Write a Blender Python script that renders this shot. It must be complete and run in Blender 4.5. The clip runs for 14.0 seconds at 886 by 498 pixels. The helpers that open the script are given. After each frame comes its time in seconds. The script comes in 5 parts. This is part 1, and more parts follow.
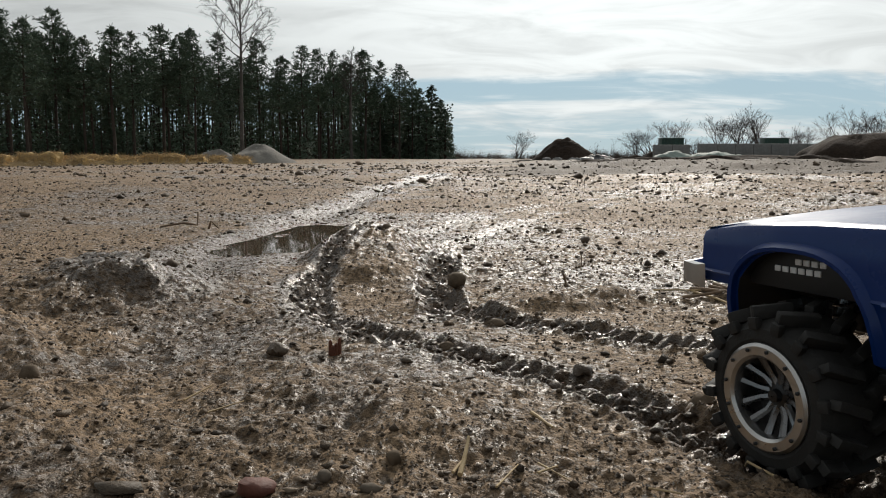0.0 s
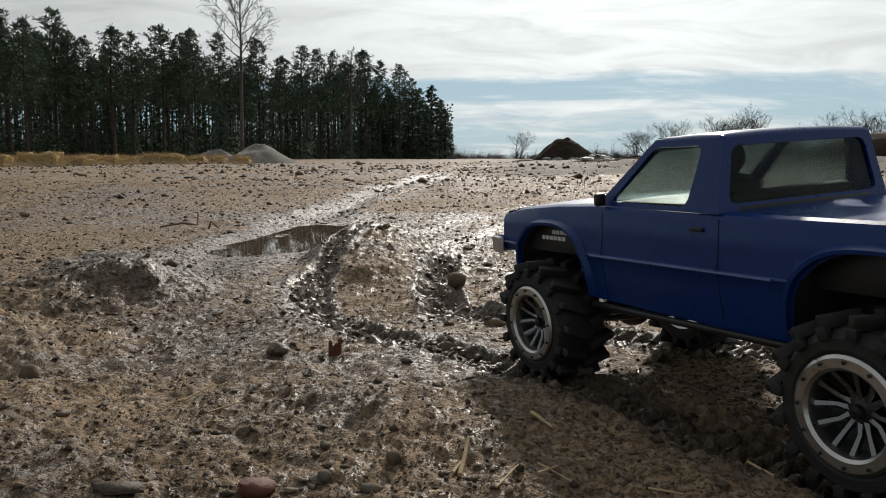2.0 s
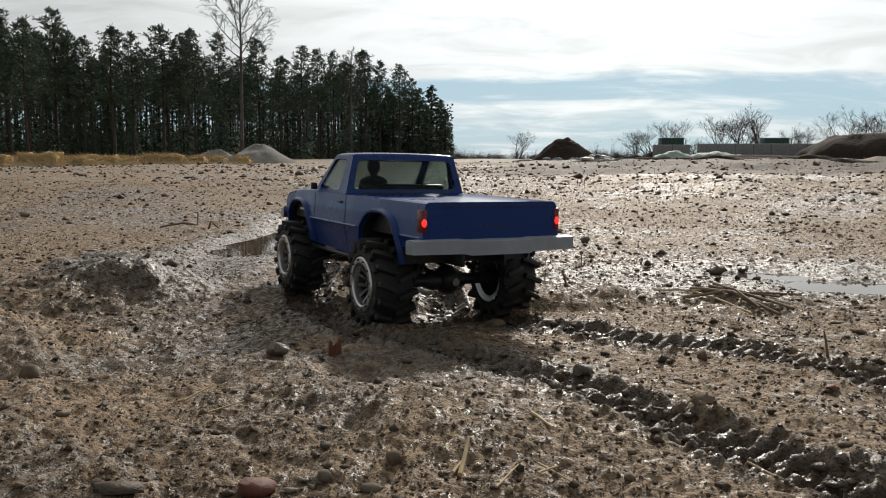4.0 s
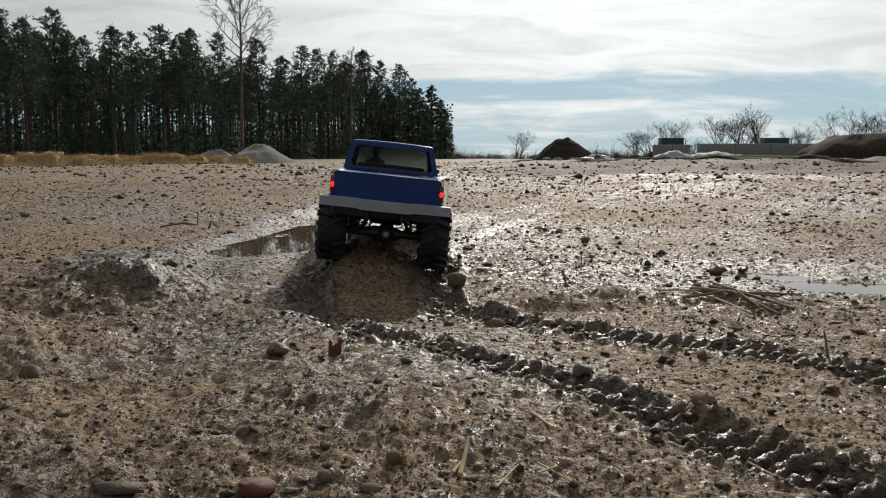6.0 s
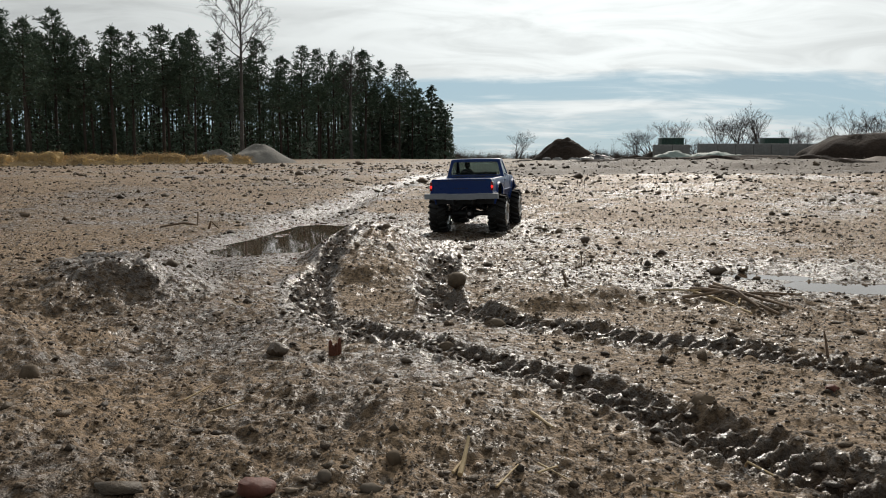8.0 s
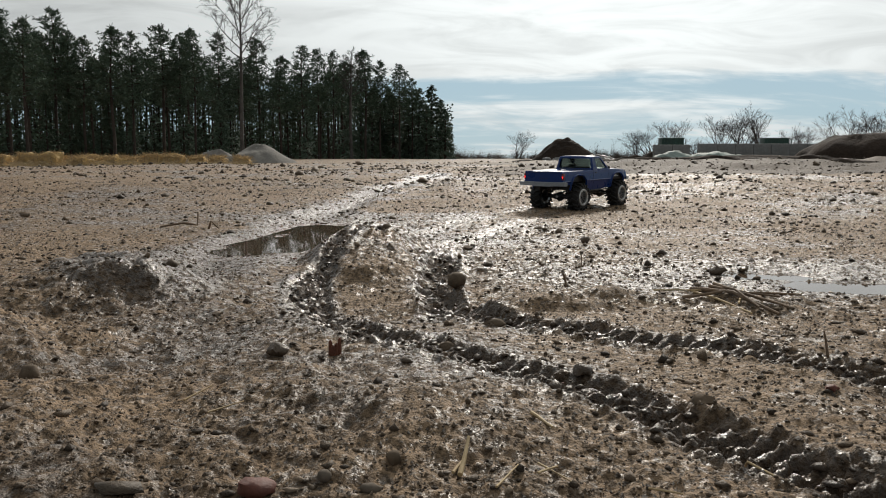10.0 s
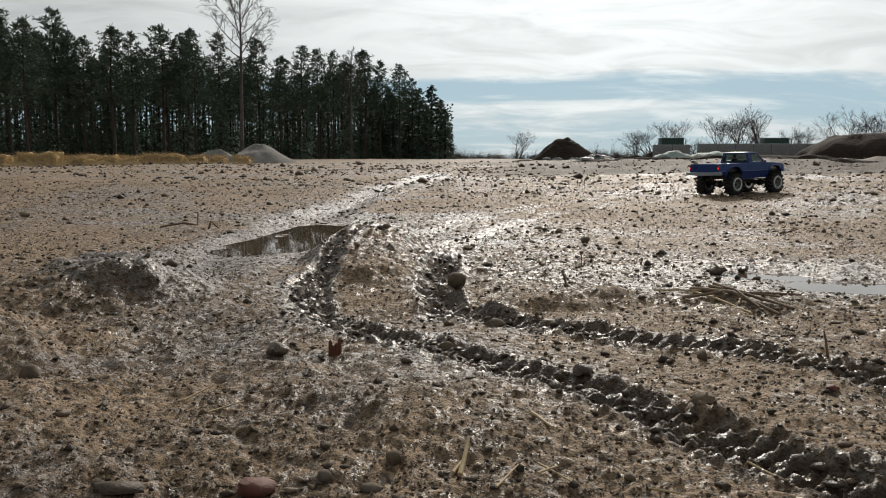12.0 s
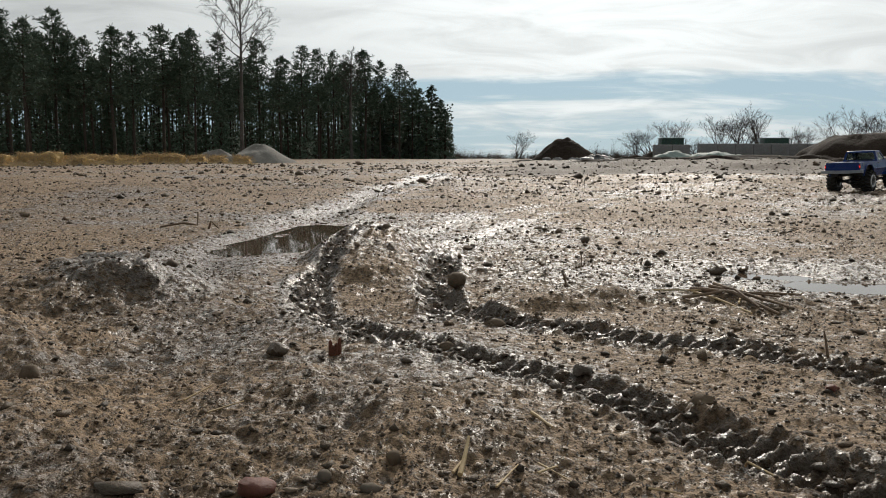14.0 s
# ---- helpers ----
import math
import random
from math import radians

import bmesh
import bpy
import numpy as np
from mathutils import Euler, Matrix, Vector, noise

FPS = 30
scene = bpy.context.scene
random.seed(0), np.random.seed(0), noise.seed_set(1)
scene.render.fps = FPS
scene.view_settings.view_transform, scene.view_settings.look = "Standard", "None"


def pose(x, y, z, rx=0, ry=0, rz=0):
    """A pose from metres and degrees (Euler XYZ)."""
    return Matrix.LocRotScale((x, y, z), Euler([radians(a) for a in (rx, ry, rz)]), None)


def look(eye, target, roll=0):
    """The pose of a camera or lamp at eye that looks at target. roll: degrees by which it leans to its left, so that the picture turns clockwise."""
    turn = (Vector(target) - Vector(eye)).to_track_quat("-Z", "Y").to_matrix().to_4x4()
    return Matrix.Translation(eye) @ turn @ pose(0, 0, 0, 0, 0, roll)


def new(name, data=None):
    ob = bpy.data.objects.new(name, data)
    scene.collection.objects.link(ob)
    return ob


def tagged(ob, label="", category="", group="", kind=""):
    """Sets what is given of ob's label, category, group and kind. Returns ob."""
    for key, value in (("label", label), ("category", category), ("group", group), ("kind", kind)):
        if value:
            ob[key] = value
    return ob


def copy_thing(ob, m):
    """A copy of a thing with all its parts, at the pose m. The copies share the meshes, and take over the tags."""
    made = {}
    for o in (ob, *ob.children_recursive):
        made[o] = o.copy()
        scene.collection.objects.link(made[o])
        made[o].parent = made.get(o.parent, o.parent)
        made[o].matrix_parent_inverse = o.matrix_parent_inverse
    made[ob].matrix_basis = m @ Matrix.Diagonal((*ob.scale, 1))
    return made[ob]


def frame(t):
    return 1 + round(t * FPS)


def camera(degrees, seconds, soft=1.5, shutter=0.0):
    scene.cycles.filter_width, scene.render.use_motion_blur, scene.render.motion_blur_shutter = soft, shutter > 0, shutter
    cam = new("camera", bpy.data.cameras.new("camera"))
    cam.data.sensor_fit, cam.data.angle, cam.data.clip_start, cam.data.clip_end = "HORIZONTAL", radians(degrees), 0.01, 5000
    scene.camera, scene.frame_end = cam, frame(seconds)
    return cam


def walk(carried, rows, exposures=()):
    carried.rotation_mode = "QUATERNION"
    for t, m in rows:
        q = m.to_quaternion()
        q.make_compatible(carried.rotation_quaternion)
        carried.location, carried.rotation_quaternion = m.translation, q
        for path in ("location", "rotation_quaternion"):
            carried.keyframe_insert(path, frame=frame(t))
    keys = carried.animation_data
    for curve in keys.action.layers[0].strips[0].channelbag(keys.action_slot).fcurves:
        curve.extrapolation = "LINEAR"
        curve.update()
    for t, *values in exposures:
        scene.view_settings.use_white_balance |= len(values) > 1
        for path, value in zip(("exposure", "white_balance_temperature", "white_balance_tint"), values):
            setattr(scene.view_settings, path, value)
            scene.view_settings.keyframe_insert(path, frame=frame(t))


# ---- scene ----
cam = camera(58.02, 14.0, soft=1.05)
EYE = (0.0, 0.0, 0.19)
STAND = look(EYE, (0.0, 10.0, 0.19 - 10.0 * math.tan(radians(6.5))))
walk(cam, [(0.0, STAND), (14.0, STAND)], exposures=[(0.0, -0.5), (2.2, -0.5), (2.7, -0.30), (3.2, -0.25), (5.3, -0.5), (14.0, -0.5)])

# ---- daylight: low sun ahead behind thin cloud ----
SUN_AZ, SUN_EL = 13.0, 30.0      # degrees right of +Y, above the ground
SUN_DIR = Vector((math.sin(radians(SUN_AZ)) * math.cos(radians(SUN_EL)),
                  math.cos(radians(SUN_AZ)) * math.cos(radians(SUN_EL)), math.sin(radians(SUN_EL))))
sun = new("sun", bpy.data.lights.new("sun", "SUN"))
sun.data.energy, sun.data.angle, sun.data.color = 4.5, radians(3.0), (1.0, 0.93, 0.83)
sun.matrix_world = look((0, 0, 30), Vector((0, 0, 30)) - SUN_DIR)


class Nodes:
    """A short way to write node trees."""

    def __init__(self, tree):
        self.tree = tree
        tree.nodes.clear()

    def add(self, kind, links=None, operation=""):
        n = self.tree.nodes.new(kind)
        if operation:
            n.operation = operation
        for k, v in (links or {}).items():
            self.put(n.inputs[k], v)
        return n

    def put(self, socket, v):
        if isinstance(v, bpy.types.NodeSocket):
            self.tree.links.new(v, socket)
        elif isinstance(v, bpy.types.Node):
            self.tree.links.new(v.outputs[0], socket)
        else:
            socket.default_value = v

    def math(self, op, a, b=0.0, c=0.0, clamp=False):
        n = self.tree.nodes.new("ShaderNodeMath")
        n.operation, n.use_clamp = op, clamp
        for s, v in zip(n.inputs, (a, b, c)):
            self.put(s, v)
        return n.outputs[0]

    def mix(self, fac, a, b, blend="MIX"):
        n = self.tree.nodes.new("ShaderNodeMix")
        n.data_type, n.blend_type = "RGBA", blend
        self.put(n.inputs[0], fac)
        self.put(n.inputs[6], a)
        self.put(n.inputs[7], b)
        return n.outputs[2]

    def ramp(self, v, lo, hi, a=0.0, b=1.0):
        n = self.tree.nodes.new("ShaderNodeMapRange")
        n.interpolation_type = "SMOOTHSTEP"
        for s, w in zip(n.inputs, (v, lo, hi, a, b)):
            self.put(s, w)
        return n.outputs[0]

    def noise(self, vec, scale, detail=4.0, rough=0.55, distort=0.0):
        n = self.tree.nodes.new("ShaderNodeTexNoise")
        self.put(n.inputs["Vector"], vec)
        n.inputs["Scale"].default_value, n.inputs["Detail"].default_value = scale, detail
        n.inputs["Roughness"].default_value, n.inputs["Distortion"].default_value = rough, distort
        return n.outputs[0]


def make_world():
    w = bpy.data.worlds.new("sky")
    scene.world = w
    w.use_nodes = True
    n = Nodes(w.node_tree)
    sky = n.add("ShaderNodeTexSky")
    sky.sky_type, sky.sun_disc = "NISHITA", False
    sky.sun_elevation, sky.sun_rotation = radians(SUN_EL), radians(SUN_AZ)
    sky.air_density, sky.dust_density = 1.0, 0.4
    way = n.add("ShaderNodeTexCoord").outputs["Generated"]
    xyz = n.add("ShaderNodeSeparateXYZ", {0: way})
    up = n.math("MAXIMUM", xyz.outputs[2], 0.0)
    flat = n.math("ADD", up, 0.15)
    plan = n.add("ShaderNodeCombineXYZ", {0: n.math("DIVIDE", xyz.outputs[0], flat),
                                          1: n.math("MULTIPLY", n.math("DIVIDE", xyz.outputs[1], flat), 1.6), 2: 3.7})
    veil = n.noise(plan, 0.55, 6.0, 0.58, 0.4)
    wisps = n.noise(plan, 1.5, 6.0, 0.58, 1.2)
    toward = n.add("ShaderNodeVectorMath", {0: way, 1: tuple(SUN_DIR)}, operation="DOT_PRODUCT").outputs["Value"]
    glow = n.math("POWER", n.math("MAXIMUM", toward, 0.0), 9.0)
    wide = n.math("POWER", n.math("MAXIMUM", toward, 0.0), 2.0)
    # thin high cloud covers most of the sky and leaves clearer bands low down
    cover = n.math("ADD", n.math("ADD", veil, n.math("MULTIPLY", n.math("SUBTRACT", wisps, 0.5), 0.26)),
                   n.math("MULTIPLY", n.ramp(up, 0.078, 0.125), 0.36))
    cover = n.ramp(cover, 0.49, 0.71)
    lit = n.math("ADD", n.math("ADD", 3.9, n.math("MULTIPLY", wide, 4.5)), n.math("MULTIPLY", glow, 7.0))
    tone = n.math("MULTIPLY", lit, n.ramp(wisps, 0.28, 0.66, 0.86, 1.08))
    cloud = n.add("ShaderNodeVectorMath", {0: (0.955, 1.0, 0.995), "Scale": tone}, operation="SCALE").outputs[0]
    clear = n.add("ShaderNodeVectorMath", {0: sky.outputs[0], 1: (0.66, 0.78, 0.86)}, operation="MULTIPLY").outputs[0]
    clear = n.mix(0.88, clear, (4.7, 6.4, 7.5, 1.0))
    col = n.mix(cover, clear, cloud)
    bg = n.add("ShaderNodeBackground", {"Color": col, "Strength": 0.12})
    n.add("ShaderNodeOutputWorld", {0: bg})


make_world()
# ---- materials ----
def material(name, build):
    m = bpy.data.materials.new(name)
    m.use_nodes = True
    n = Nodes(m.node_tree)
    shader = n.add("ShaderNodeBsdfPrincipled")
    build(n, shader)
    n.add("ShaderNodeOutputMaterial", {0: shader})
    return m


def simple(name, colour, rough, metal=0.0, spread=0.15, scale=60.0, bump=0.0, coat=0.0, object_space=True):
    """A plain surface with variation at two scales and a fine relief."""
    def build(n, s):
        co = n.add("ShaderNodeTexCoord").outputs["Object"]
        big, fine = n.noise(co, scale * 0.12, 3.0), n.noise(co, scale, 4.0, 0.6)
        v = n.math("ADD", n.math("MULTIPLY", big, 0.6), n.math("MULTIPLY", fine, 0.4))
        lo = (*[c * (1 - spread) for c in colour], 1)
        hi = (*[min(1, c * (1 + spread)) for c in colour], 1)
        s.inputs["Metallic"].default_value = metal
        s.inputs["Specular IOR Level"].default_value = 0.12 if rough >= 0.85 else 0.5
        n.put(s.inputs["Base Color"], n.mix(n.ramp(v, 0.3, 0.7), lo, hi))
        n.put(s.inputs["Roughness"], n.ramp(v, 0.25, 0.75, max(0.02, rough - 0.1), min(1.0, rough + 0.1)))
        if coat:
            s.inputs["Coat Weight"].default_value, s.inputs["Coat Roughness"].default_value = coat, 0.12
        if bump:
            n.put(s.inputs["Normal"], n.add("ShaderNodeBump", {"Height": fine, "Strength": bump, "Distance": 0.3 / scale}))
    return material(name, build)


def mud_build(n, s):
    """Wet sandy mud: dark where water stands in it, tan where it drains, coloured darker in the dips of its grit,
    glossy over a fine grain.
    """
    co = n.add("ShaderNodeTexCoord").outputs["Object"]
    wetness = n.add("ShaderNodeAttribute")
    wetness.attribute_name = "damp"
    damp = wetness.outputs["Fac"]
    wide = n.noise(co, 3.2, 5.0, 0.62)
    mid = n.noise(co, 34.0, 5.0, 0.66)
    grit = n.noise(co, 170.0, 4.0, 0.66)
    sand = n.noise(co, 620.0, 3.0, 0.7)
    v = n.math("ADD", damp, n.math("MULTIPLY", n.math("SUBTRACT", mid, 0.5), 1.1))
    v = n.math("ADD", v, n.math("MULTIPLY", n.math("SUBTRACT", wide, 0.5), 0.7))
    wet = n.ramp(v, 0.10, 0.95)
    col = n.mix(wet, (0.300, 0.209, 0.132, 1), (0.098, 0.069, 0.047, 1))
    # near-black is mixed into the colour itself where the grit relief dips
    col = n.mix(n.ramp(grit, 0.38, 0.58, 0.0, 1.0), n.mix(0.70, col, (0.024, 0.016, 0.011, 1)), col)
    col = n.mix(n.ramp(sand, 0.60, 0.74, 0.0, 0.35), col, (0.36, 0.265, 0.175, 1))
    topsoil = n.add("ShaderNodeAttribute")
    topsoil.attribute_name = "loam"
    dug = topsoil.outputs["Fac"]
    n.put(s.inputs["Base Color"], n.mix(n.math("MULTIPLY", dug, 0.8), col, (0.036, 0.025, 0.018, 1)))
    # films of water lie in small spots between duller grains
    film = n.noise(co, 90.0, 4.0, 0.7)
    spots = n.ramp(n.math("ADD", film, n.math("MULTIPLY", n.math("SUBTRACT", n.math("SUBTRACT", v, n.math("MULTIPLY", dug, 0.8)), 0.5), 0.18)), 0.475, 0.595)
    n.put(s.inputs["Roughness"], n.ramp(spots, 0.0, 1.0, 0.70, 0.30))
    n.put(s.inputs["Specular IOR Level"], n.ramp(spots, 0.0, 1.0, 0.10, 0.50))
    h = n.math("ADD", n.math("MULTIPLY", grit, 1.0), n.math("MULTIPLY", sand, 0.30))
    h = n.math("ADD", h, n.math("MULTIPLY", mid, 1.6))
    n.put(s.inputs["Normal"], n.add("ShaderNodeBump", {"Height": h, "Strength": 1.0, "Distance": 0.0040}))


def grain_build(dark, light, rough):
    """Loose grains and lumps, each of its own tone."""
    def build(n, s):
        r = n.add("ShaderNodeNewGeometry").outputs["Random Per Island"]
        co = n.add("ShaderNodeTexCoord").outputs["Object"]
        fine = n.noise(co, 420.0, 3.0, 0.7)
        v = n.math("ADD", n.math("MULTIPLY", n.math("POWER", r, 1.4), 0.8), n.math("MULTIPLY", fine, 0.2))
        n.put(s.inputs["Base Color"], n.mix(v, (*dark, 1), (*light, 1)))
        n.put(s.inputs["Roughness"], n.math("ADD", rough, n.math("MULTIPLY", n.math("SUBTRACT", fine, 0.5), 0.5)))
        s.inputs["Specular IOR Level"].default_value = 0.3
        n.put(s.inputs["Normal"], n.add("ShaderNodeBump", {"Height": fine, "Strength": 0.7, "Distance": 0.002}))
    return build


def paint_build(n, s):
    co = n.add("ShaderNodeTexCoord").outputs["Object"]
    dust = n.noise(co, 14.0, 5.0, 0.65)
    fine = n.noise(co, 220.0, 3.0, 0.6)
    n.put(s.inputs["Base Color"], n.mix(n.ramp(n.math("ADD", n.math("MULTIPLY", dust, 0.7), n.math("MULTIPLY", fine, 0.3)), 0.45, 0.75, 0.0, 0.35),
                                        (0.002, 0.026, 0.140, 1), (0.008, 0.038, 0.155, 1)))
    n.put(s.inputs["Roughness"], n.ramp(dust, 0.3, 0.7, 0.24, 0.40))
    s.inputs["Coat Weight"].default_value, s.inputs["Coat Roughness"].default_value = 0.15, 0.15
    s.inputs["Specular IOR Level"].default_value = 0.25
    n.put(s.inputs["Normal"], n.add("ShaderNodeBump", {"Height": fine, "Strength": 0.05, "Distance": 0.001}))


def glass_build(n, s):
    s.inputs["Base Color"].default_value = (0.38, 0.45, 0.435, 1)
    s.inputs["Roughness"].default_value = 0.10
    s.inputs["IOR"].default_value = 1.2
    s.inputs["Transmission Weight"].default_value = 1.0


def water_build(n, s):
    co = n.add("ShaderNodeTexCoord").outputs["Object"]
    s.inputs["Base Color"].default_value = (0.085, 0.058, 0.040, 1)
    s.inputs["Roughness"].default_value = 0.02
    s.inputs["IOR"].default_value = 1.33
    n.put(s.inputs["Normal"], n.add("ShaderNodeBump", {"Height": n.noise(co, 60.0, 2.0), "Strength": 0.012, "Distance": 0.002}))


def glow_build(n, s):
    s.inputs["Base Color"].default_value = (0.6, 0.02, 0.02, 1)
    s.inputs["Roughness"].default_value = 0.25
    s.inputs["Emission Color"].default_value = (1.0, 0.03, 0.025, 1)
    s.inputs["Emission Strength"].default_value = 1.6


def needles_build(n, s):
    geo = n.add("ShaderNodeNewGeometry")
    co = n.add("ShaderNodeTexCoord").outputs["Object"]
    v = n.math("ADD", n.math("MULTIPLY", geo.outputs["Random Per Island"], 0.6), n.math("MULTIPLY", n.noise(co, 0.5), 0.4))
    n.put(s.inputs["Base Color"], n.mix(v, (0.045, 0.072, 0.054, 1), (0.120, 0.165, 0.110, 1)))
    s.inputs["Roughness"].default_value = 0.8
    s.inputs["Specular IOR Level"].default_value = 0.2


MUD = material("wet_mud", mud_build)
PAINT = material("blue_paint", paint_build)
GLASS = material("smoky_clear_plastic", glass_build)
WATER = material("muddy_water", water_build)
TAIL = material("red_lamp", glow_build)
NEEDLES = material("pine_needles", needles_build)
RUBBER = simple("muddy_rubber", (0.013, 0.012, 0.011), 0.7, scale=140, spread=0.5, bump=0.4)
CHROME = simple("brushed_chrome", (0.52, 0.51, 0.50), 0.32, 1.0, scale=200, spread=0.12)
DARKRIM = simple("dark_spokes", (0.05, 0.05, 0.052), 0.35, 0.8, scale=200)
BUMPER = simple("grey_bumper", (0.25, 0.27, 0.30), 0.6, 0.0, scale=90, bump=0.05)
CHASSIS = simple("black_chassis", (0.018, 0.018, 0.019), 0.45, scale=120, spread=0.4, bump=0.1)
STEEL = simple("grey_steel", (0.22, 0.22, 0.225), 0.3, 1.0, scale=200)
BLACK = simple("black_plastic", (0.012, 0.012, 0.013), 0.5, scale=120)
WHITE = simple("white_decal", (0.75, 0.75, 0.75), 0.5, scale=200)
GOLD = simple("yellow_spring", (0.55, 0.33, 0.03), 0.45, scale=200)
SKIN = simple("dark_doll_plastic", (0.035, 0.03, 0.03), 0.6, scale=120)
BARK = simple("pine_bark", (0.060, 0.048, 0.041), 0.9, scale=9, spread=0.4, bump=0.6)
BIRCH = simple("pale_bark", (0.085, 0.078, 0.072), 0.85, scale=7, spread=0.4, bump=0.3)
TWIGBARK = simple("grey_twigs", (0.085, 0.072, 0.066), 0.9, scale=8, spread=0.3)
STRAW = simple("straw", (0.52, 0.35, 0.14), 0.8, scale=30, spread=0.35, bump=0.8)
DRYSTRAW = simple("straw_stalks", (0.42, 0.31, 0.17), 0.75, scale=120, spread=0.3)
GRAVEL = simple("grey_gravel", (0.20, 0.188, 0.17), 0.9, scale=14, spread=0.35, bump=1.0)
SOIL = simple("brown_soil", (0.034, 0.024, 0.018), 0.9, scale=5, spread=0.45, bump=1.0)
CONCRETE = simple("concrete", (0.24, 0.24, 0.235), 0.85, scale=6, spread=0.2, bump=0.4)
GREEN = simple("dark_green_steel", (0.020, 0.060, 0.045), 0.55, scale=8, spread=0.3)
TARP = simple("pale_tarp", (0.22, 0.27, 0.245), 0.75, scale=5, spread=0.2, bump=0.5)
DARKTARP = simple("black_tarp", (0.02, 0.02, 0.022), 0.5, scale=6, spread=0.4, bump=0.8)
STONE = simple("tan_stone", (0.115, 0.086, 0.060), 0.85, scale=160, spread=0.3, bump=0.4)
REDSTONE = simple("red_stone", (0.13, 0.046, 0.032), 0.75, scale=160, spread=0.35, bump=0.5)
GREYSTONE = simple("grey_stone", (0.125, 0.103, 0.082), 0.85, scale=160, spread=0.3, bump=0.4)
RUST = simple("rusty_wood", (0.13, 0.042, 0.020), 0.75, scale=150, spread=0.45, bump=0.5)
STICK = simple("dry_stick", (0.17, 0.115, 0.075), 0.8, scale=150, spread=0.35, bump=0.4)
SCRUB = simple("grey_scrub", (0.105, 0.088, 0.078), 0.9, scale=3, spread=0.3)
TAILDIM = simple("red_lens", (0.16, 0.006, 0.006), 0.25, scale=200)
TRIM = simple("light_blue_trim", (0.06, 0.10, 0.27), 0.35, scale=200, coat=0.3)
CRUMB = material("soil_crumb", grain_build((0.022, 0.016, 0.011), (0.170, 0.120, 0.078), 0.68))
CLOD = material("wet_clod", grain_build((0.035, 0.025, 0.018), (0.120, 0.085, 0.058), 0.36))
PEBBLE = material("small_pebble", grain_build((0.050, 0.037, 0.026), (0.260, 0.195, 0.135), 0.65))
MARK = simple("dark_blue_mark", (0.006, 0.014, 0.05), 0.5, scale=200)
# ---- ground ----
def lattice(ix, iy, seed):
    h = (ix.astype(np.int64) * 374761393 + iy.astype(np.int64) * 668265263 + seed * 974634777) & 0xFFFFFFFF
    h = ((h ^ (h >> 13)) * 1274126177) & 0xFFFFFFFF
    return ((h ^ (h >> 16)) & 0xFFFF) / 65535.0


def value_noise(x, y, seed=0):
    ix, iy = np.floor(x), np.floor(y)
    fx, fy = x - ix, y - iy
    fx, fy = fx * fx * (3 - 2 * fx), fy * fy * (3 - 2 * fy)
    a, b = lattice(ix, iy, seed), lattice(ix + 1, iy, seed)
    c, d = lattice(ix, iy + 1, seed), lattice(ix + 1, iy + 1, seed)
    return (a + (b - a) * fx) * (1 - fy) + (c + (d - c) * fx) * fy - 0.5


def fbm(x, y, size, octaves=4, seed=0, gain=0.5):
    total, amp, s = 0.0, 1.0, 1.0 / size
    for k in range(octaves):
        total = total + amp * value_noise(x * s + 17.3 * k, y * s - 9.1 * k, seed + k)
        amp, s = amp * gain, s * 2.03
    return total


def bump(x, y, cx, cy, rx, ry, turn, height, sharp=1.0):
    c, s = math.cos(radians(turn)), math.sin(radians(turn))
    u, v = ((x - cx) * c + (y - cy) * s) / rx, (-(x - cx) * s + (y - cy) * c) / ry
    return height * np.exp(-(u * u + v * v) ** sharp)


def along(x, y, line):
    """Distance from a line of points, and how far along it."""
    best, place, done = np.full_like(x, 1e9), np.zeros_like(x), 0.0
    for (ax, ay), (bx, by) in zip(line, line[1:]):
        lx, ly = bx - ax, by - ay
        n = math.hypot(lx, ly)
        u = np.clip(((x - ax) * lx + (y - ay) * ly) / (n * n), 0, 1)
        d = np.hypot(x - ax - u * lx, y - ay - u * ly)
        near = d < best
        best, place = np.where(near, d, best), np.where(near, done + u * n, place)
        done += n
    return best, place


TRACKS = (((0.36, 0.22), (0.246, 0.435), (0.186, 0.54), (0.125, 0.637), (0.03, 0.735), (-0.09, 0.86), (-0.17, 1.02), (-0.215, 1.25), (-0.20, 1.60)),
          ((0.62, 0.25), (0.45, 0.52), (0.373, 0.653), (0.292, 0.773), (0.196, 0.85), (0.08, 0.95), (0.01, 1.08), (-0.01, 1.25), (0.0, 1.60)),
          ((0.02, 1.62), (0.07, 2.1), (0.2, 2.55), (0.42, 2.98), (0.72, 3.45), (1.25, 4.0), (1.9, 4.3)),
          ((-0.17, 1.62), (-0.11, 2.1), (0.02, 2.6), (0.26, 3.1), (0.58, 3.6), (1.1, 4.15), (1.8, 4.5)))
OLD_RUT = ((-0.47, 1.25), (-0.47, 2.3), (-0.43, 3.4), (-0.40, 4.2), (-0.25, 6.5), (0.0, 11.0))


# spine, half width and level of the ground round each pool
POOLS = ((((-0.440, 1.84), (-0.375, 2.10), (-0.315, 2.52)), 0.085, -0.021), (((-0.37, 1.84), (-0.27, 2.05)), 0.080, -0.021),
         (((0.53, 1.365), (0.595, 1.345)), 0.036, -0.009), (((0.60, 1.245), (0.70, 1.215), (0.95, 1.22)), 0.055, -0.009))


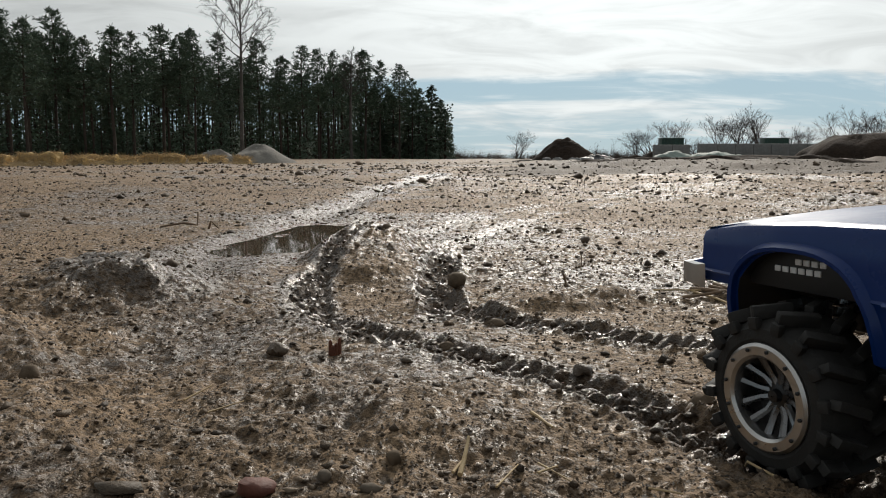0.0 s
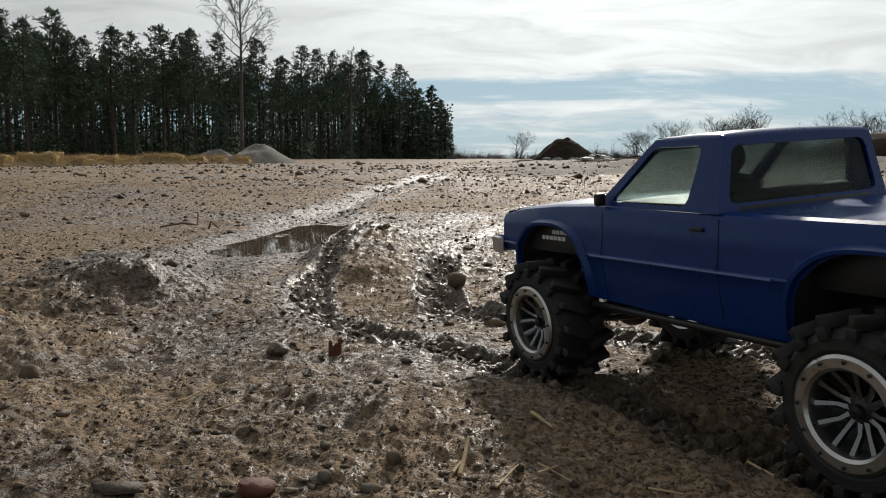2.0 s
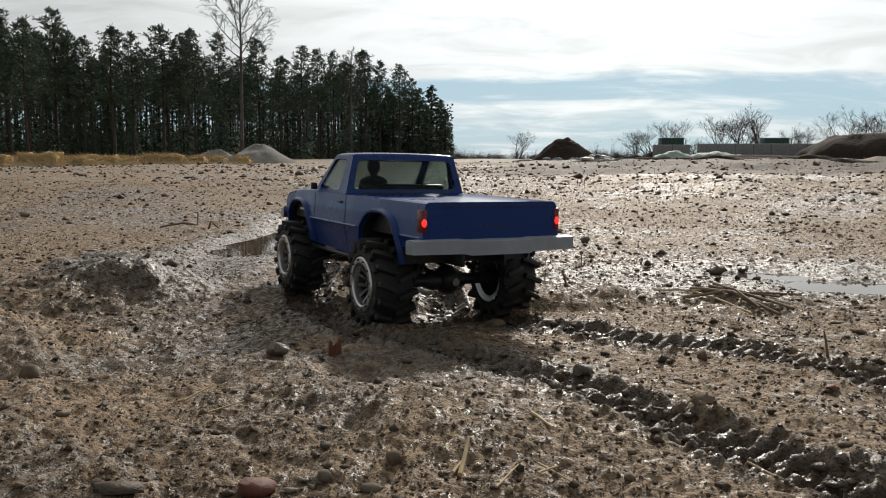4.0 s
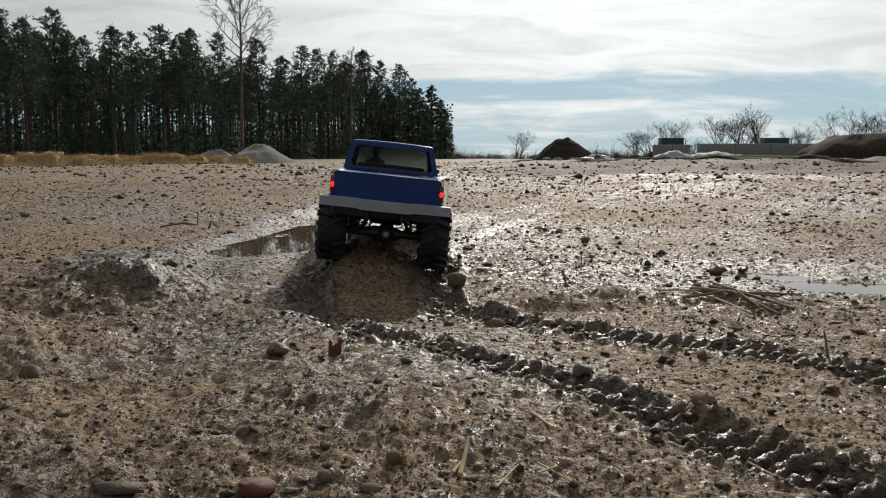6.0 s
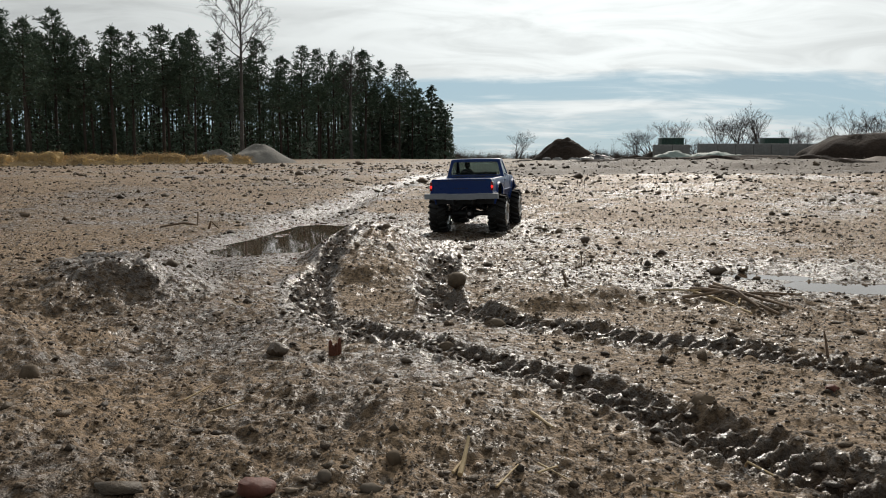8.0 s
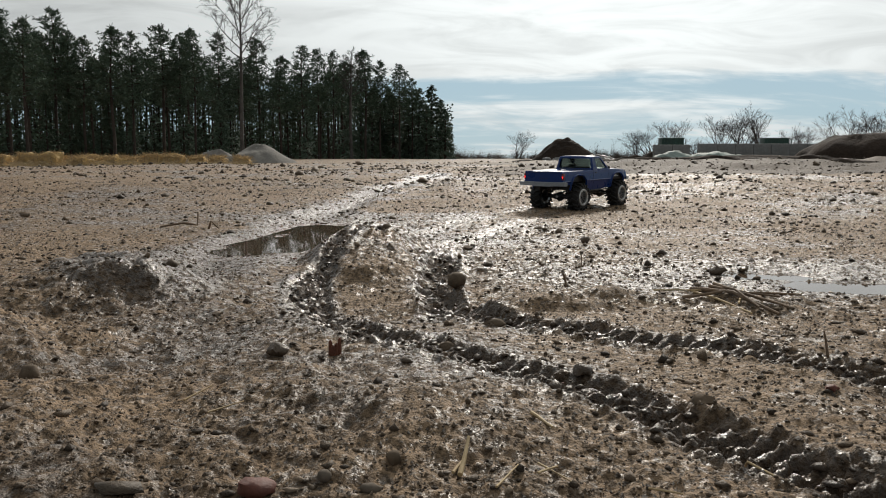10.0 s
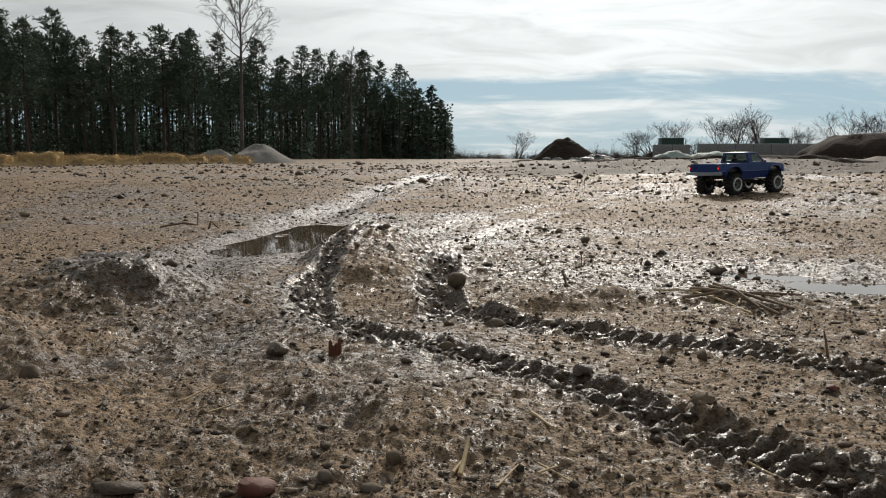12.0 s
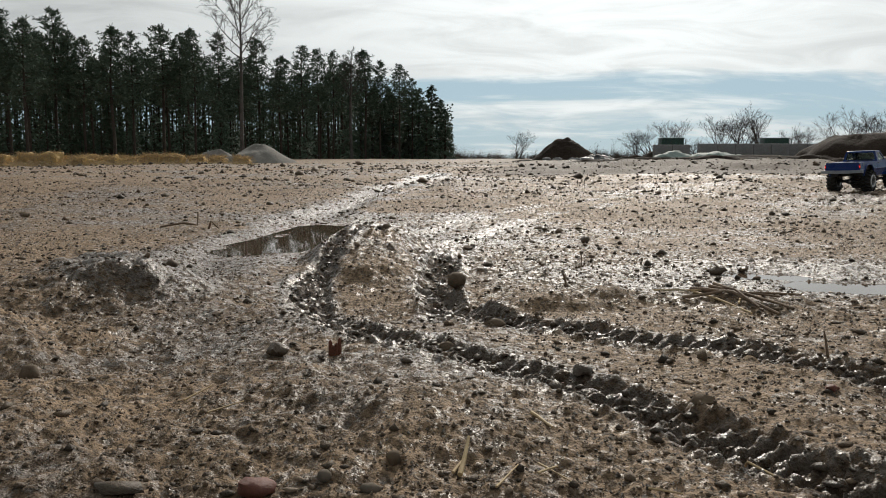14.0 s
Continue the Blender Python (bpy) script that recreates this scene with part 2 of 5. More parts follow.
def hollows(x, y):
    """Depth, 0 to 1, of the hollows that hold water; the flat shore round them, and its level."""
    deep, shore, level = np.zeros_like(x), np.zeros_like(x), np.zeros_like(x)
    some = (np.abs(x) < 1.3) & (y > 0.9) & (y < 3.1)
    px, py = x[some], y[some]
    wob = 1 + 0.55 * fbm(px, py, 0.07, 3, 151)
    for line, r, z in POOLS:
        dist, _ = along(px, py, line)
        deep[some] = np.maximum(deep[some], np.exp(-(dist * wob / r) ** 4))
        mask = np.exp(-(dist / (r + 0.05)) ** 4)
        level[some] = np.where(mask > shore[some], z, level[some])
        shore[some] = np.maximum(shore[some], mask)
    return deep, shore, level


def across(x, y, line):
    """Signed distance from a line of points (positive on its right side) and how far along it."""
    best, side, place, done = np.full_like(x, 1e9), np.zeros_like(x), np.zeros_like(x), 0.0
    for (ax, ay), (bx, by) in zip(line, line[1:]):
        lx, ly = bx - ax, by - ay
        n = math.hypot(lx, ly)
        u = np.clip(((x - ax) * lx + (y - ay) * ly) / (n * n), 0, 1)
        d = np.hypot(x - ax - u * lx, y - ay - u * ly)
        near = d < best
        best, place = np.where(near, d, best), np.where(near, done + u * n, place)
        side = np.where(near, np.sign((x - ax) * ly - (y - ay) * lx), side)
        done += n
    return best, side, place


def soil_shape(x, y):
    d = np.hypot(x, y)
    near = np.exp(-(d / 6.0) ** 2)
    z = 0.016 * fbm(x, y, 0.45, 3, 3) * (0.5 + 0.5 * near) + 0.10 * fbm(x, y, 7.0, 3, 11) * np.clip((d - 4.5) / 12, 0, 1)
    z = z + 0.5 * fbm(x, y, 60.0, 2, 21) * np.clip((d - 30) / 60, 0, 1) * 0.5
    z = z - 0.05 * np.clip((d - 8) / 14, 0, 1) - 0.024 * np.exp(-((y - 2.5) / 1.15) ** 2)
    # mounds
    m = bump(x, y, -0.160, 1.66, 0.105, 0.36, 6, 0.052, 1.9) + bump(x, y, -0.03, 1.78, 0.12, 0.20, -20, 0.017, 1.2)
    m = m + bump(x, y, 0.03, 1.40, 0.08, 0.10, 0, 0.014)
    m = m + bump(x, y, -0.50, 1.19, 0.115, 0.12, 20, 0.052, 1.5) + bump(x, y, -0.60, 1.06, 0.07, 0.05, 0, 0.018)
    m = m + bump(x, y, -0.52, 0.76, 0.14, 0.12, 0, 0.045, 1.2)
    m = m + bump(x, y, 0.165, 1.06, 0.125, 0.055, 0, 0.027, 1.7) + bump(x, y, 0.40, 1.05, 0.09, 0.07, 0, 0.016)
    m = m + bump(x, y, -0.03, 0.56, 0.14, 0.09, 10, 0.010) + bump(x, y, -0.20, 0.93, 0.12, 0.16, 30, 0.012)
    # hollows that hold water
    pool, shore, level = hollows(x, y)
    m = m + bump(x, y, -0.07, 1.10, 0.18, 0.14, 0, -0.036)
    lump = np.clip(m / 0.02, 0, 1)
    z = z + m + lump * 0.012 * fbm(x, y, 0.06, 4, 31, 0.62)
    # old rut towards the distance
    dist, _ = along(x, y, OLD_RUT)
    z = z - 0.012 * np.exp(-(dist / 0.07) ** 2) + 0.006 * np.exp(-((dist - 0.13) / 0.05) ** 2)
    # fresh tyre tracks: staggered lug prints across the tread, with squeezed and torn rims
    for k, line in enumerate(TRACKS):
        dist, side, place = across(x, y, line)
        far = k > 1
        deep = 0.35 if far else 1.0 + 0.35 * np.exp(-((y - 0.36) / 0.13) ** 2)
        torn = fbm(x, y, 0.045, 3, 41 + k)
        inside = np.exp(-(dist / 0.031) ** 6)
        phase = place / 0.0165 + 0.25 * side + dist * side * 11.0 + 0.45 * torn
        bars = np.tanh(3.0 * np.sin(2 * math.pi * phase))
        z = z - deep * inside * 0.010 + deep * inside * 0.0052 * bars * (0.6 + 0.9 * np.abs(torn)) + deep * inside * 0.0065 * fbm(x, y, 0.012, 3, 51 + k, 0.65)
        z = z + deep * 0.0045 * np.exp(-((dist - 0.036) / 0.007) ** 2) * (0.1 + 2.6 * np.abs(fbm(x, y, 0.018, 3, 61 + k)))
    # clods and grain: rounded lumps with sharp creases between them
    crumb = 0.5 - np.abs(fbm(x, y, 0.050, 4, 71, 0.66))
    rough = (1 - 0.8 * np.clip(pool, 0, 1)) * (0.45 + 1.1 * np.clip(fbm(x, y, 0.5, 2, 81) + 0.3, 0, 1))
    z = z + rough * 0.0060 * (crumb - 0.35) + rough * 0.0038 * fbm(x, y, 0.016, 3, 91, 0.7)
    clods = np.maximum(0, fbm(x, y, 0.034, 2, 94, 0.5) - 0.20)
    z = z + rough * 0.011 * clods * np.clip(d / 0.8, 0.35, 1.3)
    # trodden, uneven soil: strongest on the side away from the tracks
    z = z + (0.006 + 0.014 * np.clip(0.5 - x * 4, 0, 1)) * fbm(x, y, 0.105, 4, 93, 0.55) * np.exp(-(d / 2.2) ** 2) * (1 - np.clip(pool, 0, 1))
    # coarser lumps where the field stretches away
    z = z + np.clip((d - 2.5) / 3, 0, 1) * (0.030 * fbm(x, y, 0.35, 4, 95, 0.6) + 0.045 * np.maximum(0, fbm(x, y, 1.3, 3, 97, 0.6) - 0.15))
    # long low furrows pushed up towards the works on that side
    side = np.clip((x / np.maximum(y, 1.0) - 0.06) * 6, 0, 1) * np.clip((y - 6) / 4, 0, 1) * np.clip((60 - y) / 20, 0, 1)
    z = z + (0.18 + 0.82 * side) * np.clip((y - 6) / 4, 0, 1) * np.clip((70 - y) / 30, 0, 1) * (0.12 + 0.010 * y) * np.maximum(0, fbm(x * 0.3, y, 1.7, 3, 99, 0.6) - 0.03)
    # pools lie in flat shores
    return z + shore * 0.85 * (level - z) - 0.013 * pool


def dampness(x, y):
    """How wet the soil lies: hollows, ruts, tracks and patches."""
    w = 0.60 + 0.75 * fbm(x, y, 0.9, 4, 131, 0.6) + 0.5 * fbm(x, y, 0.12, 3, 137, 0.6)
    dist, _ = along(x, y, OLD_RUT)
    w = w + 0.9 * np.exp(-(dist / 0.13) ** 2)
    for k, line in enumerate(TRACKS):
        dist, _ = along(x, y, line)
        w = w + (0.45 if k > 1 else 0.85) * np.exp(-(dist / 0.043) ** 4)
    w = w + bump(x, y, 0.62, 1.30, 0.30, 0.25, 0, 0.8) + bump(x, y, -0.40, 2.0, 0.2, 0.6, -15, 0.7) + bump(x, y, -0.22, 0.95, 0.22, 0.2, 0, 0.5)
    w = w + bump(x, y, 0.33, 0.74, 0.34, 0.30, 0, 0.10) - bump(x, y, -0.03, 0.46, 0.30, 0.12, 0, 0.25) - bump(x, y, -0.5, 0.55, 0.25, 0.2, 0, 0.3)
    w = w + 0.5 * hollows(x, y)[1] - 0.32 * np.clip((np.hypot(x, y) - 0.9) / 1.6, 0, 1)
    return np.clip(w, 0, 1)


def grid_object(name, gx, gy, gz, mat):
    """A sheet through a grid of points."""
    co = np.stack([gx, gy, gz], -1).reshape(-1, 3).astype(np.float32)
    ny, nx = gx.shape
    i = np.arange(nx * ny).reshape(ny, nx)
    quads = np.stack([i[:-1, :-1], i[:-1, 1:], i[1:, 1:], i[1:, :-1]], -1).reshape(-1, 4)
    me = bpy.data.meshes.new(name)
    me.vertices.add(len(co))
    me.vertices.foreach_set("co", co.ravel())
    me.loops.add(quads.size)
    me.loops.foreach_set("vertex_index", quads.ravel().astype(np.int32))
    me.polygons.add(len(quads))
    me.polygons.foreach_set("loop_start", (np.arange(len(quads)) * 4).astype(np.int32))
    me.update(calc_edges=True)
    me.polygons.foreach_set("use_smooth", np.ones(len(quads), bool))
    me.materials.append(mat)
    return new(name, me)


def sheet(name, xs, ys, heights, mat):
    gx, gy = np.meshgrid(xs, ys)
    return grid_object(name, gx, gy, heights(gx, gy), mat)


def loam(x, y):
    """Where dark topsoil has been dug up and strewn over the sand, towards the works."""
    side = np.clip((x / np.maximum(y, 1.0) - 0.03 + 0.12 * fbm(x * 0.25, y, 2.5, 3, 171)) * 9, 0, 1)
    return side * np.clip((y - 6.5 + 5 * fbm(x * 0.25, y, 2.0, 3, 173)) / 2.5, 0, 1)


def make_ground():
    """One round sheet out to the horizon, its rings and rays finest over the churned mud."""
    fine = np.arange(-0.60, 0.60, 0.0021)
    edge = 0.60 + np.cumsum(np.minimum(0.0021 * 1.12 ** np.arange(160), 0.022))
    edge = edge[edge < math.pi - 0.05]
    ray = np.concatenate([[-math.pi], -edge[::-1], fine, edge, [math.pi]])
    ring, step = [0.0005, 0.02, 0.06, 0.12, 0.18, 0.23, 0.27, 0.30], 0.0042
    while ring[-1] < 650:
        if ring[-1] > 5:
            step = min(step * 1.012, 0.05)
        ring.append(ring[-1] * (1 + step))
    gr, ga = np.meshgrid(np.array(ring), ray, indexing="ij")
    gx, gy = gr * np.sin(ga), gr * np.cos(ga) - 0.02
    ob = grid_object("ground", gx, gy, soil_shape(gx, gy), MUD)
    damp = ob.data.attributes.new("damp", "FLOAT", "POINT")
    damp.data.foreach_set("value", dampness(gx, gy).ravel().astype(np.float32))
    dark = ob.data.attributes.new("loam", "FLOAT", "POINT")
    dark.data.foreach_set("value", loam(gx, gy).ravel().astype(np.float32))
    tagged(ob, "wide field of wet brown churned mud with ruts", "ground", kind="structure")


def ground_z(x, y):
    return float(soil_shape(np.array([float(x)]), np.array([float(y)]))[0])


def lumps(name, x, y, size, mat, seed, label, category, sink=0.25, flatten=0.7, tiny=False):
    """Many small broken lumps lying on the soil, joined as one stuff."""
    rng = np.random.default_rng(seed)
    n = len(x)
    z = soil_shape(x, y)
    base = np.array([(1, 0, 0), (0, 1, 0), (-1, 0, 0), (0, -1, 0), (0, 0, 1), (0, 0, -1), (0.6, 0.6, 0.55), (-0.6, -0.6, 0.5)])
    tris = np.array([(0, 6, 4), (6, 1, 4), (1, 2, 4), (2, 7, 4), (7, 3, 4), (3, 0, 4), (0, 1, 6), (2, 3, 7), (1, 0, 5), (2, 1, 5), (3, 2, 5), (0, 3, 5)])
    if tiny:
        base = np.array([(1, 0, -0.5), (0, 1, -0.5), (-1, 0, -0.5), (0, -1, -0.5), (0.2, 0.1, 0.9)])
        tris = np.array([(0, 1, 4), (1, 2, 4), (2, 3, 4), (3, 0, 4)])
    k = len(base)
    turn = rng.uniform(0, 2 * np.pi, n)
    v = base[None] * (1 + rng.uniform(-0.45, 0.45, (n, k, 1)))
    v = v * np.stack([rng.uniform(0.7, 1.5, n), rng.uniform(0.7, 1.2, n), rng.uniform(0.5, 1.1, n) * flatten], 1)[:, None, :]
    c, s = np.cos(turn)[:, None], np.sin(turn)[:, None]
    v = np.stack([v[..., 0] * c - v[..., 1] * s, v[..., 0] * s + v[..., 1] * c, v[..., 2]], -1) * size[:, None, None]
    v += np.stack([x, y, z + size * (0.5 - sink)], 1)[:, None, :]
    faces = (tris[None] + (np.arange(n) * k)[:, None, None]).reshape(-1, 3)
    me = bpy.data.meshes.new(name)
    me.vertices.add(n * k)
    me.vertices.foreach_set("co", v.reshape(-1).astype(np.float32))
    me.loops.add(faces.size)
    me.loops.foreach_set("vertex_index", faces.ravel().astype(np.int32))
    me.polygons.add(len(faces))
    me.polygons.foreach_set("loop_start", (np.arange(len(faces)) * 3).astype(np.int32))
    me.update(calc_edges=True)
    me.materials.append(mat)
    return tagged(new(name, me), label, category, kind="stuff")


def dry_land(x, y):
    return hollows(x, y)[0] < 0.2


def off_track(x, y):
    return np.minimum(along(x, y, TRACKS[0])[0], along(x, y, TRACKS[1])[0]) > 0.030


def scatter_soil():
    rng = np.random.default_rng(5)
    # crumbs thin out with distance while they grow coarser
    n = 34000
    d = 0.30 * np.exp(rng.uniform(0, 1, n) ** 0.85 * math.log(26 / 0.30))
    a = rng.uniform(-0.68, 0.68, n)
    x, y = d * np.sin(a), d * np.cos(a)
    size = (0.0006 + 0.0009 * d ** 0.85) * rng.lognormal(0, 0.55, n)
    keep = dry_land(x, y) & off_track(x, y) & (fbm(x, y, 0.35, 3, 201) + rng.uniform(-0.5, 0.5, n) > -0.15) & (size < 0.012 + 0.004 * d)
    lumps("soil_crumbs", x[keep], y[keep], size[keep], CRUMB, 7, "dark wet crumbs of soil strewn over the mud", "soil crumbs", 0.25, 0.95)
    # the grain of the soil itself
    n = 60000
    d = 0.32 * np.exp(rng.uniform(0, 1, n) * math.log(7.0 / 0.32))
    a = rng.uniform(-0.60, 0.60, n)
    x, y = d * np.sin(a), d * np.cos(a)
    ok = dry_land(x, y) & off_track(x, y)
    x, y, d = x[ok], y[ok], d[ok]
    lumps("soil_grains", x, y, (0.0006 + 0.0009 * d) * rng.lognormal(0, 0.35, len(x)), CRUMB, 6, "coarse damp grains of sandy soil", "soil grains", 0.35, 0.8, True)
    # clods torn up along the tyre tracks
    xs, ys = [], []
    for k, line in enumerate(TRACKS[:2]):
        for (ax, ay), (bx, by) in zip(line, line[1:]):
            m = int(math.hypot(bx - ax, by - ay) * 330)
            u = rng.uniform(0, 1, m)
            xs.append(ax + (bx - ax) * u + rng.normal(0, 0.017, m))
            ys.append(ay + (by - ay) * u + rng.normal(0, 0.017, m))
    x, y = np.concatenate(xs), np.concatenate(ys)
    lumps("track_clods", x, y, np.minimum(0.0030 * rng.lognormal(0, 0.45, len(x)), 0.0075), CLOD, 8, "dark glossy clods torn up along the tyre tracks", "mud clods", 0.35, 0.8)
    # coarse clods over the open field
    n = 9000
    d = 4.0 * np.exp(rng.uniform(0, 1, n) * math.log(34 / 4.0))
    a = rng.uniform(-0.60, 0.60, n)
    x, y = d * np.sin(a), d * np.cos(a)
    keep = fbm(x * 0.3, y, 1.7, 3, 99, 0.6) + rng.uniform(-0.2, 0.2, n) > 0.0
    x, y, d = x[keep], y[keep], d[keep]
    lumps("field_clods", x, y, (0.004 + 0.0008 * d) * rng.lognormal(0, 0.5, len(x)), CRUMB, 10, "dark clods of mud strewn over the open field", "mud clods", 0.3, 0.8)
    # small gravel
    n = 1800
    d = 0.30 * np.exp(rng.uniform(0, 1, n) * math.log(9 / 0.30))
    a = rng.uniform(-0.66, 0.66, n)
    x, y = d * np.sin(a), d * np.cos(a)
    ok = dry_land(x, y)
    x, y, d = x[ok], y[ok], d[ok]
    lumps("fine_gravel", x, y, (0.0012 + 0.0011 * d ** 0.8) * rng.lognormal(0, 0.45, len(x)), PEBBLE, 9, "small pale pebbles bedded in the mud", "gravel", 0.3, 0.6)


def puddle(name, line, r, z, label):
    """Still water over a hollow: it shows where the soil lies below its level."""
    bm = bmesh.new()
    pts = [Vector((x, y, z)) for x, y in line]
    left, right = [], []
    for k, p in enumerate(pts):
        d = (pts[min(k + 1, len(pts) - 1)] - pts[max(k - 1, 0)]).normalized()
        n = Vector((-d.y, d.x, 0))
        left.append(p + n * r)
        right.append(p - n * r)
    head = (pts[0] - pts[1]).normalized() * r
    tail = (pts[-1] - pts[-2]).normalized() * r
    bm.faces.new([bm.verts.new(p) for p in [pts[0] + head] + right + [pts[-1] + tail] + left[::-1]])
    me = bpy.data.meshes.new(name)
    bm.to_mesh(me)
    bm.free()
    me.materials.append(WATER)
    tagged(new(name, me), label, "puddle", kind="structure")


make_ground()
scatter_soil()
puddle("puddle_water", ((-0.42, 1.84), (-0.35, 2.08), (-0.30, 2.52)), 0.16, -0.0258, "shallow brown puddle lying behind the mud mound")
puddle("puddle_water", ((0.53, 1.35), (0.60, 1.28), (0.70, 1.23), (0.95, 1.22)), 0.09, -0.0128, "shallow puddle that mirrors the bright sky")
# ---- helpers for things ----
def mesh_of(name, bm, mats, smooth=40.0):
    bmesh.ops.recalc_face_normals(bm, faces=bm.faces)
    for f in bm.faces:
        f.smooth = True
    for e in bm.edges:
        if len(e.link_faces) == 2:
            e.smooth = e.calc_face_angle(0.0) < radians(smooth)
    me = bpy.data.meshes.new(name)
    bm.to_mesh(me)
    bm.free()
    for m in (mats if isinstance(mats, (list, tuple)) else [mats]):
        me.materials.append(m)
    return me


def part(name, bm, mat, parent=None, label="", at=None, smooth=40.0):
    ob = new(name, mesh_of(name, bm, mat, smooth))
    if parent is not None:
        ob.parent = parent
    if at is not None:
        ob.matrix_basis = at
    if label:
        ob["label"] = label
    return ob


def box(bm, lo, hi, bevel=0.0, m=None):
    made = bmesh.ops.create_cube(bm, size=1.0)["verts"]
    c = [(a + b) / 2 for a, b in zip(lo, hi)]
    s = [b - a for a, b in zip(lo, hi)]
    for v in made:
        v.co = Vector((v.co.x * s[0] + c[0], v.co.y * s[1] + c[1], v.co.z * s[2] + c[2]))
    if bevel:
        edges = list({e for v in made for e in v.link_edges})
        out = bmesh.ops.bevel(bm, geom=edges, offset=bevel, segments=2, profile=0.5, affect="EDGES")
        made = list({v for f in out["faces"] for v in f.verts} | {v for v in made if v.is_valid})
    if m is not None:
        bmesh.ops.transform(bm, matrix=m, verts=made)
    return made


def tube(bm, points, radii, sides=8, caps=True):
    """A round bar along points."""
    rings = []
    pts = [Vector(p) for p in points]
    for i, p in enumerate(pts):
        d = (pts[min(i + 1, len(pts) - 1)] - pts[max(i - 1, 0)]).normalized()
        a = d.orthogonal().normalized()
        b = d.cross(a)
        r = radii[i] if isinstance(radii, (list, tuple)) else radii
        rings.append([bm.verts.new(p + (a * math.cos(t) + b * math.sin(t)) * r)
                      for t in (2 * math.pi * k / sides for k in range(sides))])
        if i:
            old = rings[-2]
            # turn the ring so that it joins without twisting
            k0 = min(range(sides), key=lambda k: (rings[-1][k].co - p - (old[0].co - pts[i - 1])).length)
            rings[-1] = rings[-1][k0:] + rings[-1][:k0]
            if (rings[-1][1].co - p).dot(old[1].co - pts[i - 1]) < (rings[-1][-1].co - p).dot(old[1].co - pts[i - 1]):
                rings[-1] = [rings[-1][0]] + rings[-1][:0:-1]
            for k in range(sides):
                bm.faces.new((old[k], old[(k + 1) % sides], rings[-1][(k + 1) % sides], rings[-1][k]))
    if caps and sides > 2:
        bm.faces.new(rings[0])
        bm.faces.new(rings[-1])
    return rings


def lathe(bm, profile, sides=32, axis="Y"):
    """Turn a profile of (radius, along) round an axis."""
    rings = []
    for r, a in profile:
        ring = []
        for k in range(sides):
            t = 2 * math.pi * k / sides
            ring.append(bm.verts.new((r * math.cos(t), a, r * math.sin(t))))
        rings.append(ring)
    for p, q in zip(rings, rings[1:]):
        for k in range(sides):
            bm.faces.new((p[k], p[(k + 1) % sides], q[(k + 1) % sides], q[k]))
    return rings
# ---- distance: trees, heaps, bales, walls ----
FOCAL = 784.0 / math.tan(radians(58.02 / 2))


def place_at(px, d):
    """Sideways place of a bearing at depth d; bearing 784 is straight ahead."""
    return (px - 784.0) / FOCAL * d


